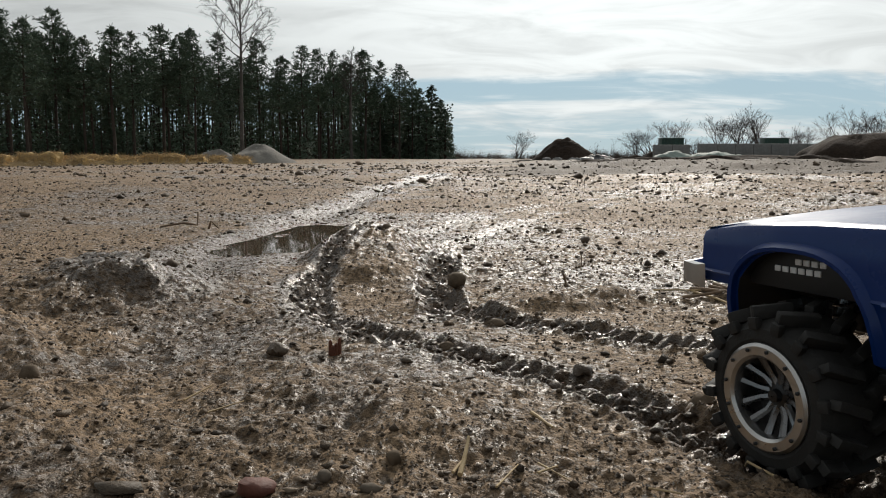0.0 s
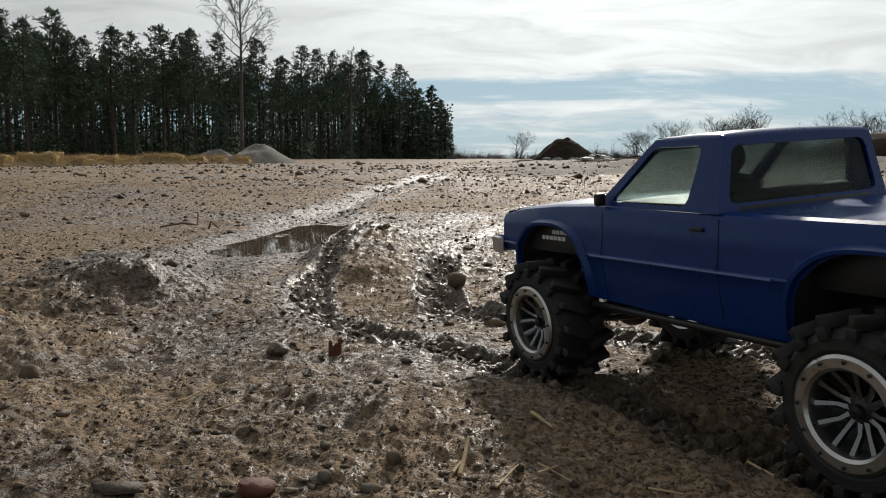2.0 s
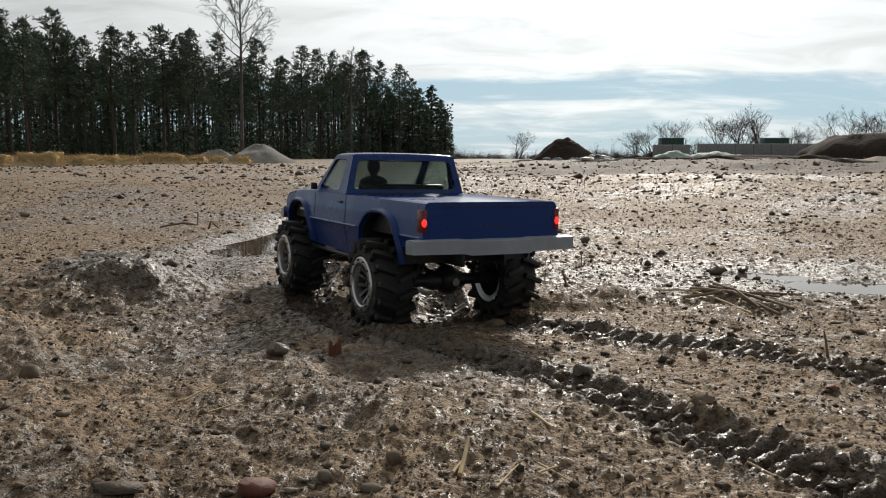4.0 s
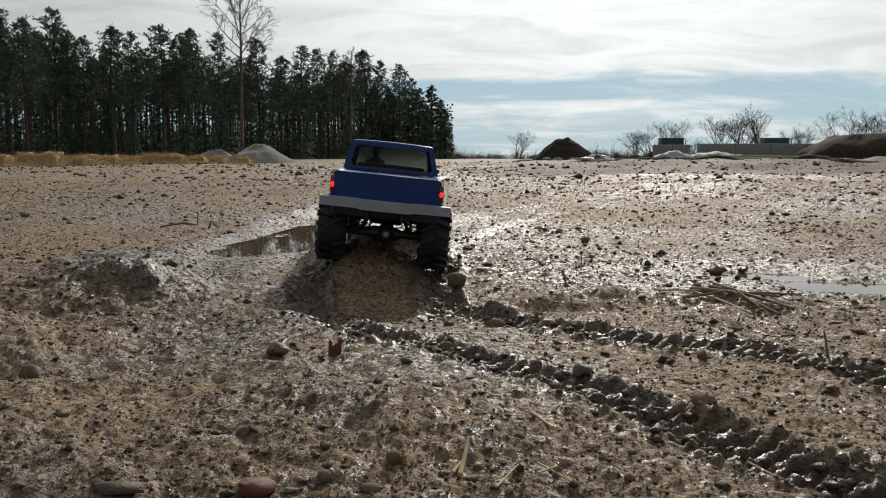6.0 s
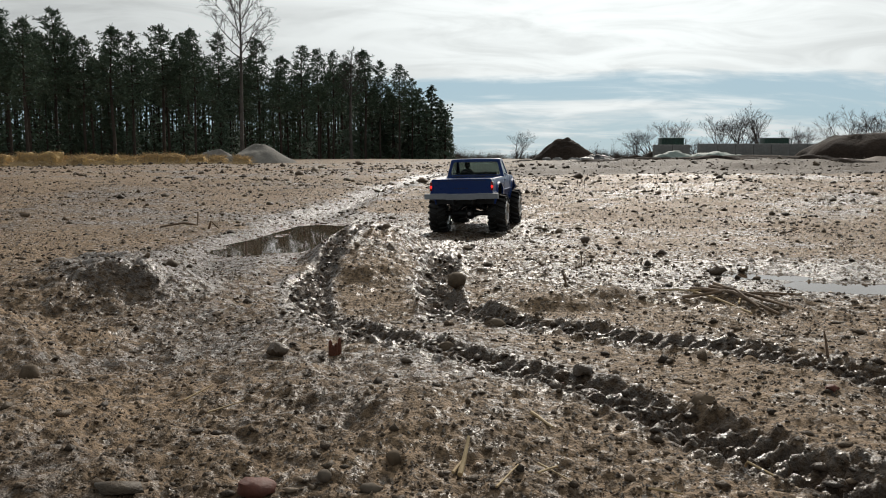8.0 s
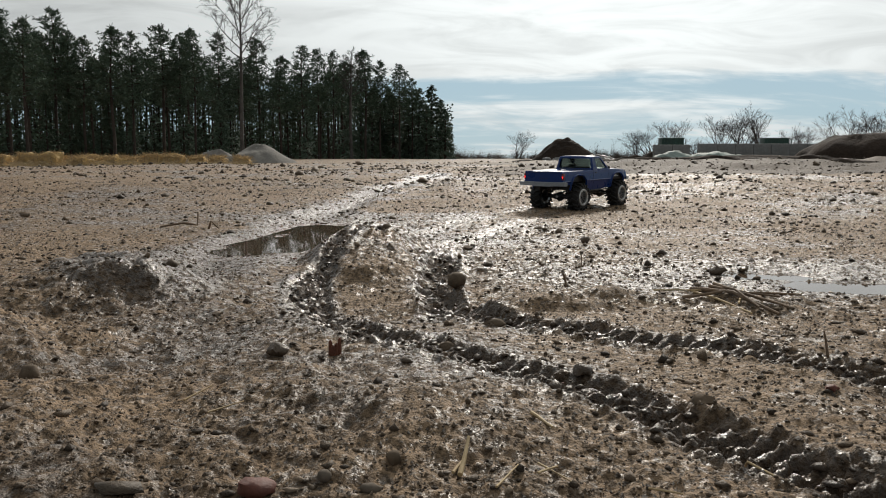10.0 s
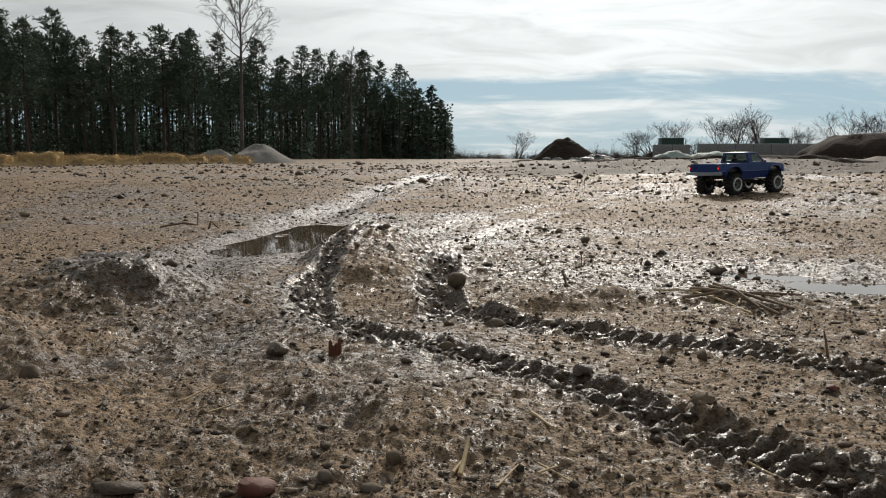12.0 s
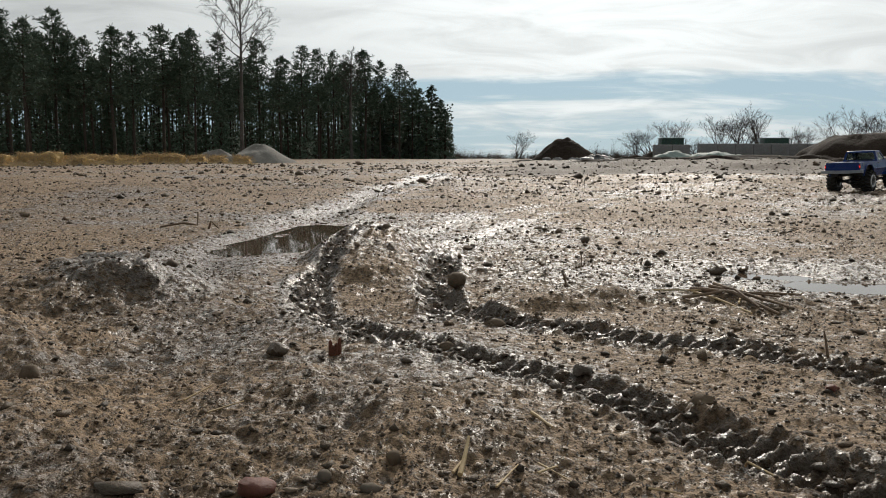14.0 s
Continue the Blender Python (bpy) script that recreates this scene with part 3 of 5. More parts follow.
def pine(name, height, bare, width, seed, dense):
    """A red pine: straight bare trunk, whorls of upswept limbs, rounded ragged crown of needle tufts."""
    rnd = random.Random(seed)
    root = new(name)
    bm = bmesh.new()

    def axis(h):
        u = h / height
        return Vector((0.22 * math.sin(seed + 5 * u) * u, 0.22 * math.cos(2 * seed + 5 * u) * u, h))
    tube(bm, [(0, 0, -0.5)] + [axis(height * k / 6) for k in range(1, 7)], [0.17, 0.16, 0.14, 0.115, 0.085, 0.055, 0.015], 7)
    verts, faces = [], []

    def tuft(p, out, size):
        for q in range(6):
            d = (out * 0.5 + Vector((rnd.gauss(0, 0.8), rnd.gauss(0, 0.8), rnd.gauss(0.25, 0.6)))).normalized()
            s = d.cross(Vector((rnd.random() - 0.5, rnd.random() - 0.5, rnd.random() - 0.5))).normalized()
            ln, wd = size * rnd.uniform(0.7, 1.25), size * rnd.uniform(0.09, 0.17)
            i = len(verts)
            verts.extend((p, p + d * ln * 0.6 + s * wd, p + d * ln, p + d * ln * 0.55 - s * wd))
            faces.append((i, i + 1, i + 2, i + 3))

    h = height * bare * 0.35
    while h < height * 0.985:
        t = (h / height - bare) / (1 - bare)
        live = t > 0
        lobe = 0.86 + 0.22 * math.sin(h * 2.6 + seed) + 0.10 * math.sin(h * 5.1 + 2 * seed)
        wide = width * lobe * ((0.62 + 0.38 * t / 0.28) if t < 0.28 else ((1 - t) / 0.72) ** 0.72) if live else 0.0
        count = rnd.randint(4, 5) if live else 1
        turn = rnd.uniform(0, 6.283)
        for j in range(count):
            a = turn + 6.283 * j / count + rnd.gauss(0, 0.25)
            reach = wide * rnd.uniform(0.72, 1.12) + 0.12 if live else rnd.uniform(0.3, 1.1)
            lift = rnd.uniform(0.10, 0.30) + 0.35 * max(t, 0) if live else rnd.uniform(-0.3, 0.05)
            out = Vector((math.cos(a), math.sin(a), 0))
            base = axis(h + rnd.gauss(0, 0.12))
            mid = base + out * reach * 0.55 + Vector((0, 0, reach * lift * 0.30))
            tip = base + out * reach + Vector((0, 0, reach * lift * 1.0))
            tube(bm, [base, mid, tip], [0.034, 0.022, 0.008], 3, caps=False)
            if not live:
                continue
            for c in range(int(dense * (0.5 + reach / width))):
                u = rnd.uniform(0.22, 1.0) ** 0.75
                p = base.lerp(mid, u * 2) if u < 0.5 else mid.lerp(tip, u * 2 - 1)
                sway = reach * 0.20 * u
                tuft(p + Vector((rnd.gauss(0, sway), rnd.gauss(0, sway), rnd.gauss(0.05, 0.11))), out, rnd.uniform(0.28, 0.50))
        h += rnd.uniform(0.34, 0.62) if live else rnd.uniform(0.5, 1.2)
    for c in range(10):
        tuft(axis(height - 0.07 * c), Vector((0, 0, 1)), 0.30)
    part("trunk", bm, BARK, root)
    me = bpy.data.meshes.new("crown")
    me.from_pydata(verts, [], faces)
    me.materials.append(NEEDLES)
    new("crown", me).parent = root
    return root


def spruce(name, height, width, seed):
    """A spruce: needles down to the ground, drooping limbs, pointed top."""
    rnd = random.Random(seed)
    root = new(name)
    bm = bmesh.new()
    tube(bm, [(0, 0, -0.5), (0, 0, height * 0.5), (0, 0, height)], [0.20, 0.11, 0.015], 7)
    verts, faces = [], []
    n = int(height * 11)
    for k in range(n):
        u = (k + rnd.random()) / n
        h = height * (0.03 + 0.96 * u)
        reach = width * (1 - u) ** 0.85 * rnd.uniform(0.7, 1.12) + 0.12
        a = rnd.uniform(0, 6.283)
        base = Vector((0, 0, h))
        tip = base + Vector((math.cos(a) * reach, math.sin(a) * reach, -0.22 * reach))
        tube(bm, [base, tip], [0.02, 0.006], 3, caps=False)
        for j in range(5 + int(reach * 5)):
            p = base.lerp(tip, rnd.uniform(0.15, 1.0)) + Vector((rnd.gauss(0, 0.1), rnd.gauss(0, 0.1), rnd.gauss(0, 0.07)))
            for q in range(3):
                d = Vector((math.cos(a) + rnd.gauss(0, 0.7), math.sin(a) + rnd.gauss(0, 0.7), rnd.gauss(-0.35, 0.45))).normalized()
                s = d.cross(Vector((rnd.random(), rnd.random(), 1))).normalized()
                ln, wd = rnd.uniform(0.2, 0.45), rnd.uniform(0.05, 0.11)
                i = len(verts)
                verts += [p - s * wd * 0.4, p + s * wd * 0.4, p + d * ln * 0.6 + s * wd, p + d * ln, p + d * ln * 0.55 - s * wd]
                faces.append((i, i + 1, i + 2, i + 3, i + 4))
    part("trunk", bm, BARK, root)
    me = bpy.data.meshes.new("crown")
    me.from_pydata(verts, [], faces)
    me.materials.append(NEEDLES)
    new("crown", me).parent = root
    return root


def bare_tree(name, height, spread, seed, mat, levels=5, fork=0.28, stems=1):
    """A leafless tree: a trunk that forks into ever finer limbs and twigs."""
    rnd = random.Random(seed)
    root = new(name)
    wood, fine = bmesh.new(), bmesh.new()

    def grow(p, d, length, r, level):
        steps = 3
        pts, q, dd = [p], p, d
        for k in range(steps):
            wob = 0.03 if level == 0 and stems == 1 else 0.13
            dd = (dd + Vector((rnd.gauss(0, wob), rnd.gauss(0, wob), rnd.gauss(0.05, 0.08)))).normalized()
            q = q + dd * (length / steps)
            pts.append(q)
        end = r * 0.55
        tube(wood if level < 3 else fine, pts, [r, r * 0.86, r * 0.7, end], 6 if level < 2 else 3, caps=False)
        if level >= levels:
            return
        for k in range(3 if level else 5):
            at = pts[-1] if k == 0 else pts[1].lerp(pts[3], rnd.uniform(0.0, 1.0)) if level or stems > 1 else pts[2].lerp(pts[3], rnd.uniform(0.35, 1.0))
            turn = rnd.uniform(0.25, 0.9) * spread * (0.5 if k == 0 else 1.0)
            side = dd.orthogonal().normalized()
            side.rotate(Matrix.Rotation(rnd.uniform(0, 6.283), 3, dd))
            nd = (dd * math.cos(turn) + side * math.sin(turn)).normalized()
            grow(at, nd, length * (rnd.uniform(0.30, 0.46) if level == 0 and stems == 1 else rnd.uniform(0.55, 0.78)), max(end * rnd.uniform(0.6, 0.9), 0.008), level + 1)

    for k in range(stems):
        a = 6.283 * k / max(stems, 1) + rnd.random()
        tilt = 0.0 if stems == 1 else rnd.uniform(0.12, 0.4)
        d = Vector((math.cos(a) * tilt, math.sin(a) * tilt, 1)).normalized()
        grow(Vector((0, 0, -0.3)), d, height * fork * rnd.uniform(0.9, 1.1), height * 0.009 + 0.03, 0)
    part("trunk", wood, mat, root)
    tagged(part("twigs", fine, mat, root), kind="stuff")
    return root


def lerp_pairs(x, pairs):
    return float(np.interp(x, [a for a, _ in pairs], [b for _, b in pairs]))


def arching_tree(name, height, first, spread, seed, mat):
    """A leafless tree whose trunk runs up through an oval crown of arching limbs and hanging twigs."""
    rnd = random.Random(seed)
    root = new(name)
    wood, fine = bmesh.new(), bmesh.new()

    def axis(h):
        u = h / height
        return Vector((0.12 * math.sin(3 * u + seed), 0.1 * math.sin(4 * u), h))

    def limb(p, d, length, r, level):
        pts, q = [p], p
        for k in range(4):
            d = (d + Vector((rnd.gauss(0, 0.10), rnd.gauss(0, 0.10), rnd.gauss(0.11 if level < 1 else 0.02, 0.10)))).normalized()
            q = q + d * length / 4
            pts.append(q)
        tube(wood if level < 2 else fine, pts, [r, r * 0.85, r * 0.7, r * 0.5, r * 0.3], 5 if level < 1 else 3, caps=False)
        if level > 2:
            return
        for k in range((8, 6, 4)[level]):
            u = rnd.uniform(0.25, 1.0)
            i = min(3, int(u * 4))
            at = pts[i].lerp(pts[i + 1], u * 4 - i)
            side = d.orthogonal().normalized()
            side.rotate(Matrix.Rotation(rnd.uniform(0, 6.283), 3, d))
            turn = rnd.uniform(0.45, 0.95)
            limb(at, (d * math.cos(turn) + side * math.sin(turn)).normalized(), length * rnd.uniform(0.32, 0.52) * (1.15 - 0.4 * u), max(r * 0.45, 0.009), level + 1)

    tube(wood, [(0, 0, -0.4)] + [axis(height * k / 7) for k in range(1, 8)], [0.20, 0.185, 0.17, 0.15, 0.125, 0.095, 0.06, 0.02], 7)
    count = 21
    for k in range(count):
        u = (k + 0.5 * rnd.random()) / count
        a = k * 2.4 + rnd.gauss(0, 0.3)
        tilt = 0.40 + 0.9 * u
        d = Vector((math.cos(a), math.sin(a), tilt)).normalized()
        size = spread * (0.72 + 0.65 * math.sin(math.pi * min(1, u * 0.8 + 0.15))) * (1.0 - 0.45 * u)
        limb(axis(first + (height - first) * u * 0.92), d, size, 0.062 - 0.035 * u, 0)
    part("trunk", wood, mat, root)
    tagged(part("twigs", fine, mat, root), kind="stuff")
    return root


def far_trees():
    pines = [pine("pine_tree", 15.0, 0.40, 2.55, 3, 8), pine("pine_tree", 14.0, 0.50, 2.35, 8, 8),
             pine("pine_tree", 16.0, 0.36, 2.6, 14, 8), pine("pine_tree", 13.0, 0.42, 2.3, 21, 8)]
    firs = [spruce("spruce_tree", 12.0, 2.4, 5), spruce("spruce_tree", 9.0, 2.1, 9)]
    for p in pines:
        tagged(p, "tall dark green pine with bare lower trunk", "tree", "pines of the wood")
    for p in firs:
        tagged(p, "dark green spruce with limbs down to the ground", "tree", "spruces of the wood")
    rnd = random.Random(4)
    used = set()

    def put(kind, px, d, top, turn, wide=1.0):
        """Stand a tree at a bearing and depth so that its top reaches the elevation top."""
        base, full = kind
        h = (282.0 - top) / FOCAL * d + 0.19
        k = h / full
        m = pose(place_at(px, d), d, ground_z(place_at(px, d), d) - 0.1, 0, 0, turn)
        if base.name in used:
            ob = copy_thing(base, m)
        else:
            used.add(base.name)
            ob = base
            ob.matrix_basis = m
        ob.scale = (k * wide, k * wide, k)

    P = [(pines[0], 15.0), (pines[1], 14.0), (pines[2], 16.0), (pines[3], 13.0)]
    F = [(firs[0], 12.0), (firs[1], 9.0)]
    # front row, with the tops as they stand against the sky
    front = ((-36, 20, 1.2), (2, 16, 1.1), (55, 40, 0.95), (108, 26, 1.15), (134, 66, 0.8), (157, 74, 1.1), (208, 58, 1.05), (243, 66, 0.95), (295, 56, 1.15),
             (325, 70, 0.9), (350, 60, 0.75), (393, 68, 1.0), (430, 108, 0.9), (463, 78, 1.1), (500, 108, 0.95), (540, 90, 1.05), (566, 96, 0.85), (592, 98, 0.8),
             (648, 98, 0.95), (674, 116, 1.0), (708, 122, 1.0), (730, 146, 0.9))
    crest = [(p, q) for p, q, _ in front]
    for k, (px, top, wide) in enumerate(front):
        d = 74.0 + 30.0 * max(px, 0) / 760 + rnd.uniform(-3, 3)
        put(P[(k * 7 + 1) % 4], px, d, top, rnd.uniform(0, 360), wide)
    for k in range(46):
        px = -60 + 790 * (k + rnd.random()) / 46
        d = 86.0 + 30.0 * max(px, 0) / 760 + rnd.uniform(0, 26)
        put(P[rnd.randrange(4)], px, d, lerp_pairs(px, crest) + rnd.uniform(14, 70), rnd.uniform(0, 360), rnd.uniform(0.9, 1.25))
    for px, top, d in ((764, 154, 104), (742, 160, 106), (788, 196, 103), (724, 178, 108), (697, 170, 106), (680, 178, 107), (640, 178, 104), (620, 168, 103),
                       (660, 160, 106), (240, 190, 84), (185, 190, 82), (90, 165, 80), (130, 165, 80), (150, 175, 82), (395, 180, 88), (545, 195, 92),
                       (412, 170, 90), (690, 160, 110), (780, 178, 108), (755, 190, 101), (200, 160, 84), (330, 178, 88), (470, 190, 92)):
        put(F[rnd.randrange(2)], px, d, top, rnd.uniform(0, 360), rnd.uniform(1.15, 1.35) if px > 690 else rnd.uniform(0.85, 1.05))

    birch = arching_tree("bare_tree", 15.9, 9.3, 3.5, 12, BIRCH)
    tagged(birch, "tall leafless pale tree above the pines", "tree")
    birch.matrix_basis = pose(place_at(432, 76), 76, -0.2, 0, 0, 30)
    small = arching_tree("bare_tree", 13.0, 7.0, 1.9, 17, BIRCH)
    tagged(small, "leafless pale tree among the pines", "tree")
    small.matrix_basis = pose(place_at(624, 96), 96, -0.2, 0, 0, 80)
    wide = bare_tree("bare_tree", 9.0, 0.95, 23, TWIGBARK, 5, 0.27, 3)
    tagged(wide, "leafless spreading tree at the field's far edge", "tree", "bare trees at the far edge")
    wide2 = bare_tree("bare_tree", 8.0, 0.85, 29, TWIGBARK, 5, 0.27, 2)
    tagged(wide2, "leafless spreading tree at the field's far edge", "tree", "bare trees at the far edge")
    firstdone = []
    for base, px, d, top, turn, full in ((wide, 1305, 110, 178, 0, 9), (wide2, 1345, 112, 196, 50, 8), (wide, 1150, 120, 212, 90, 9), (wide2, 1195, 118, 207, 10, 8),
                                         (wide2, 1120, 122, 232, 200, 8), (wide, 1415, 125, 214, 140, 9), (wide, 1490, 120, 184, 250, 9),
                                         (wide2, 1555, 118, 190, 120, 8), (wide2, 915, 130, 228, 300, 8), (wide2, 1270, 112, 200, 170, 8),
                                         (wide, 1225, 130, 240, 10, 9), (wide, 1400, 118, 225, 33, 8)):
        full = max(v.co.z for part_ob in base.children for v in part_ob.data.vertices)
        k = ((280.0 - top) / FOCAL * d + 0.3) / full
        m = pose(place_at(px, d), d, -0.3, 0, 0, turn)
        if base in firstdone:
            ob = copy_thing(base, m)
        else:
            firstdone.append(base)
            ob = base
            ob.matrix_basis = m
        ob.scale = (k * 1.3, k * 1.3, k)


def scrub_line():
    """The far hedge and woods edge: uncountable leafless bushes of fine twigs."""
    rnd = random.Random(8)
    verts, faces = [], []
    for k in range(1900):
        px = rnd.uniform(-300, 1900)
        d = rnd.uniform(125, 190)
        x = place_at(px, d)
        swell = 0.5 + 0.5 * math.sin(px * 0.031) * math.sin(px * 0.0117 + 2)
        tall = (0.9 + 1.9 * swell * rnd.random() + (1.4 if rnd.random() < 0.10 else 0.0)) * rnd.uniform(0.6, 1.1)
        for q in range(15):
            a, b = rnd.gauss(0, 0.30) * tall, rnd.gauss(0, 0.30) * tall
            top = tall * rnd.uniform(0.45, 1.0) * max(0.3, 1 - 0.35 * abs(a) / tall)
            w = rnd.uniform(0.010, 0.022)
            ux = x + a * 0.25
            i = len(verts)
            verts += [(ux - w, d + b * 0.3, -0.4), (ux + w, d + b * 0.3, -0.4), (x + a * 0.7 + w * 0.7, d + b * 0.7, top * 0.55), (x + a + rnd.gauss(0, 0.12), d + b, top), (x + a * 0.7 - w * 0.7, d + b * 0.7, top * 0.55)]
            faces.append((i, i + 1, i + 2, i + 3, i + 4))
            for r in range(2):
                u = rnd.uniform(0.35, 0.85)
                p = (x + a * u, d + b * u, top * u)
                e = (p[0] + rnd.gauss(0, 0.22) * tall, p[1], p[2] + rnd.uniform(0.1, 0.28) * tall)
                i = len(verts)
                verts += [p, (p[0] + 0.018, p[1], p[2] - 0.012), e]
                faces.append((i, i + 1, i + 2))
    me = bpy.data.meshes.new("scrub")
    me.from_pydata(verts, [], faces)
    me.materials.append(SCRUB)
    tagged(new("scrub", me), "grey leafless scrub along the field's far edge", "scrub", kind="stuff")


def deep_wood():
    """The depth of the wood behind the trees at its edge: trunks, boughs and undergrowth past counting."""
    rnd = random.Random(77)
    verts, faces = [], []
    for k in range(700):
        px = rnd.uniform(-160, 790)
        d = 108.0 + 30.0 * max(px, 0) / 760 + rnd.uniform(0, 30)
        x, h, r = place_at(px, d), rnd.uniform(9, 15), rnd.uniform(0.07, 0.16)
        if px > 700:
            h *= 0.7
        i = len(verts)
        verts += [(x - r, d, -0.5), (x + r, d, -0.5), (x, d + r, -0.5), (x - r * 0.3, d, h), (x + r * 0.3, d, h), (x, d + r * 0.3, h)]
        faces += [(i, i + 1, i + 4, i + 3), (i + 1, i + 2, i + 5, i + 4), (i + 2, i, i + 3, i + 5)]
    me = bpy.data.meshes.new("wood_trunks")
    me.from_pydata(verts, [], faces)
    me.materials.append(BARK)
    tagged(new("wood_trunks", me), "crowded trunks in the depth of the pine wood", "trunks", kind="stuff")
    verts, faces = [], []
    for k in range(56000):
        px = rnd.uniform(-160, 800)
        d = 100.0 + 30.0 * max(px, 0) / 760 + rnd.uniform(0, 36)
        top = 11.5 - 2.5 * max(0, px - 600) / 200
        low = rnd.random() < 0.74
        z = rnd.uniform(-0.3, 6.5) * rnd.random() ** 0.35 if low else rnd.uniform(2.5, top) if rnd.random() < 0.5 else rnd.uniform(5.5, top)
        p = Vector((place_at(px, d), d, z))
        w = Vector((rnd.gauss(0, 1), rnd.gauss(0, 1), rnd.gauss(0, 0.6))).normalized()
        s = w.cross(Vector((rnd.random() - 0.5, rnd.random() - 0.5, rnd.random() - 0.5))).normalized()
        a, b = rnd.uniform(0.25, 0.75), rnd.uniform(0.08, 0.26)
        i = len(verts)
        verts += [p - s * b * 0.3, p + w * a * 0.5 - s * b, p + w * a, p + w * a * 0.6 + s * b]
        faces.append((i, i + 1, i + 2, i + 3))
    me = bpy.data.meshes.new("wood_boughs")
    me.from_pydata(verts, [], faces)
    me.materials.append(NEEDLES)
    tagged(new("wood_boughs", me), "dark boughs and undergrowth deep in the wood", "undergrowth", kind="stuff")


def heap(name, cx, cy, rx, ry, h, mat, seed, label, category, peak=1.0, rough=0.10, flat=0.0):
    """A heap of loose material with a foot that fades into the field."""
    n = 70
    us = np.linspace(-1.25, 1.25, n)

    def shape(x, y):
        u, v = x / rx, y / ry
        r = np.sqrt(u * u + v * v) * (1 + 0.35 * fbm(u * 3, v * 3, 2.2, 2, seed))
        z = h * np.clip(1.0 - r, 0, 1) ** peak
        if flat:
            z = np.minimum(z, flat * h * (1 + 0.08 * fbm(u, v, 0.5, 2, seed + 3)))
        return z + h * rough * fbm(u, v, 0.35, 4, seed + 5, 0.6) * np.clip(1.15 - r, 0, 1) - 0.06
    ob = sheet(name, us * rx, us * ry, shape, mat)
    ob.location = (cx, cy, ground_z(cx, cy) - 0.02)
    return tagged(ob, label, category)


def hay_bale(seed, length=0.85, wide=0.42, high=0.34):
    rnd = random.Random(seed)
    root = new("hay_bale")
    bm = bmesh.new()
    box(bm, (-length / 2, -wide / 2, 0), (length / 2, wide / 2, high), 0.06)
    bmesh.ops.subdivide_edges(bm, edges=list(bm.edges), cuts=3, use_grid_fill=True)
    for v in bm.verts:
        k = 0.095 * noise.noise(v.co * 6 + Vector((seed, 0, 0)))
        v.co += Vector((k, 0.7 * k, 1.2 * k)) + Vector((0, 0, -0.04 * abs(v.co.x) / length))
    part("bale", bm, STRAW, root)
    verts, faces = [], []
    for k in range(700):
        p = Vector((rnd.uniform(-length / 2, length / 2), rnd.uniform(-wide / 2, wide / 2), high + rnd.gauss(0, 0.012)))
        if rnd.random() < 0.5:
            p = Vector((p.x, -wide / 2 - 0.01, rnd.uniform(0, high)))
        d = Vector((rnd.gauss(0, 1), rnd.gauss(-0.2, 0.5), rnd.gauss(0, 0.5))).normalized() * rnd.uniform(0.05, 0.16)
        i = len(verts)
        verts += [p, p + d, p + d + Vector((0, 0, 0.006)), p + Vector((0, 0, 0.006))]
        faces.append((i, i + 1, i + 2, i + 3))
    me = bpy.data.meshes.new("loose_straw")
    me.from_pydata(verts, [], faces)
    me.materials.append(DRYSTRAW)
    new("loose_straw", me).parent = root
    for x in (-0.2, 0.2):
        bm = bmesh.new()
        tube(bm, [(x, -wide / 2 - 0.012, 0.02), (x, -wide / 2 - 0.014, high * 0.5), (x, -wide / 2 - 0.01, high), (x, wide / 2, high + 0.008)], 0.006, 4)
        part("twine", bm, STICK, root)
    return tagged(root, "weathered golden straw bale on the muddy field", "straw bale", "row of straw bales")


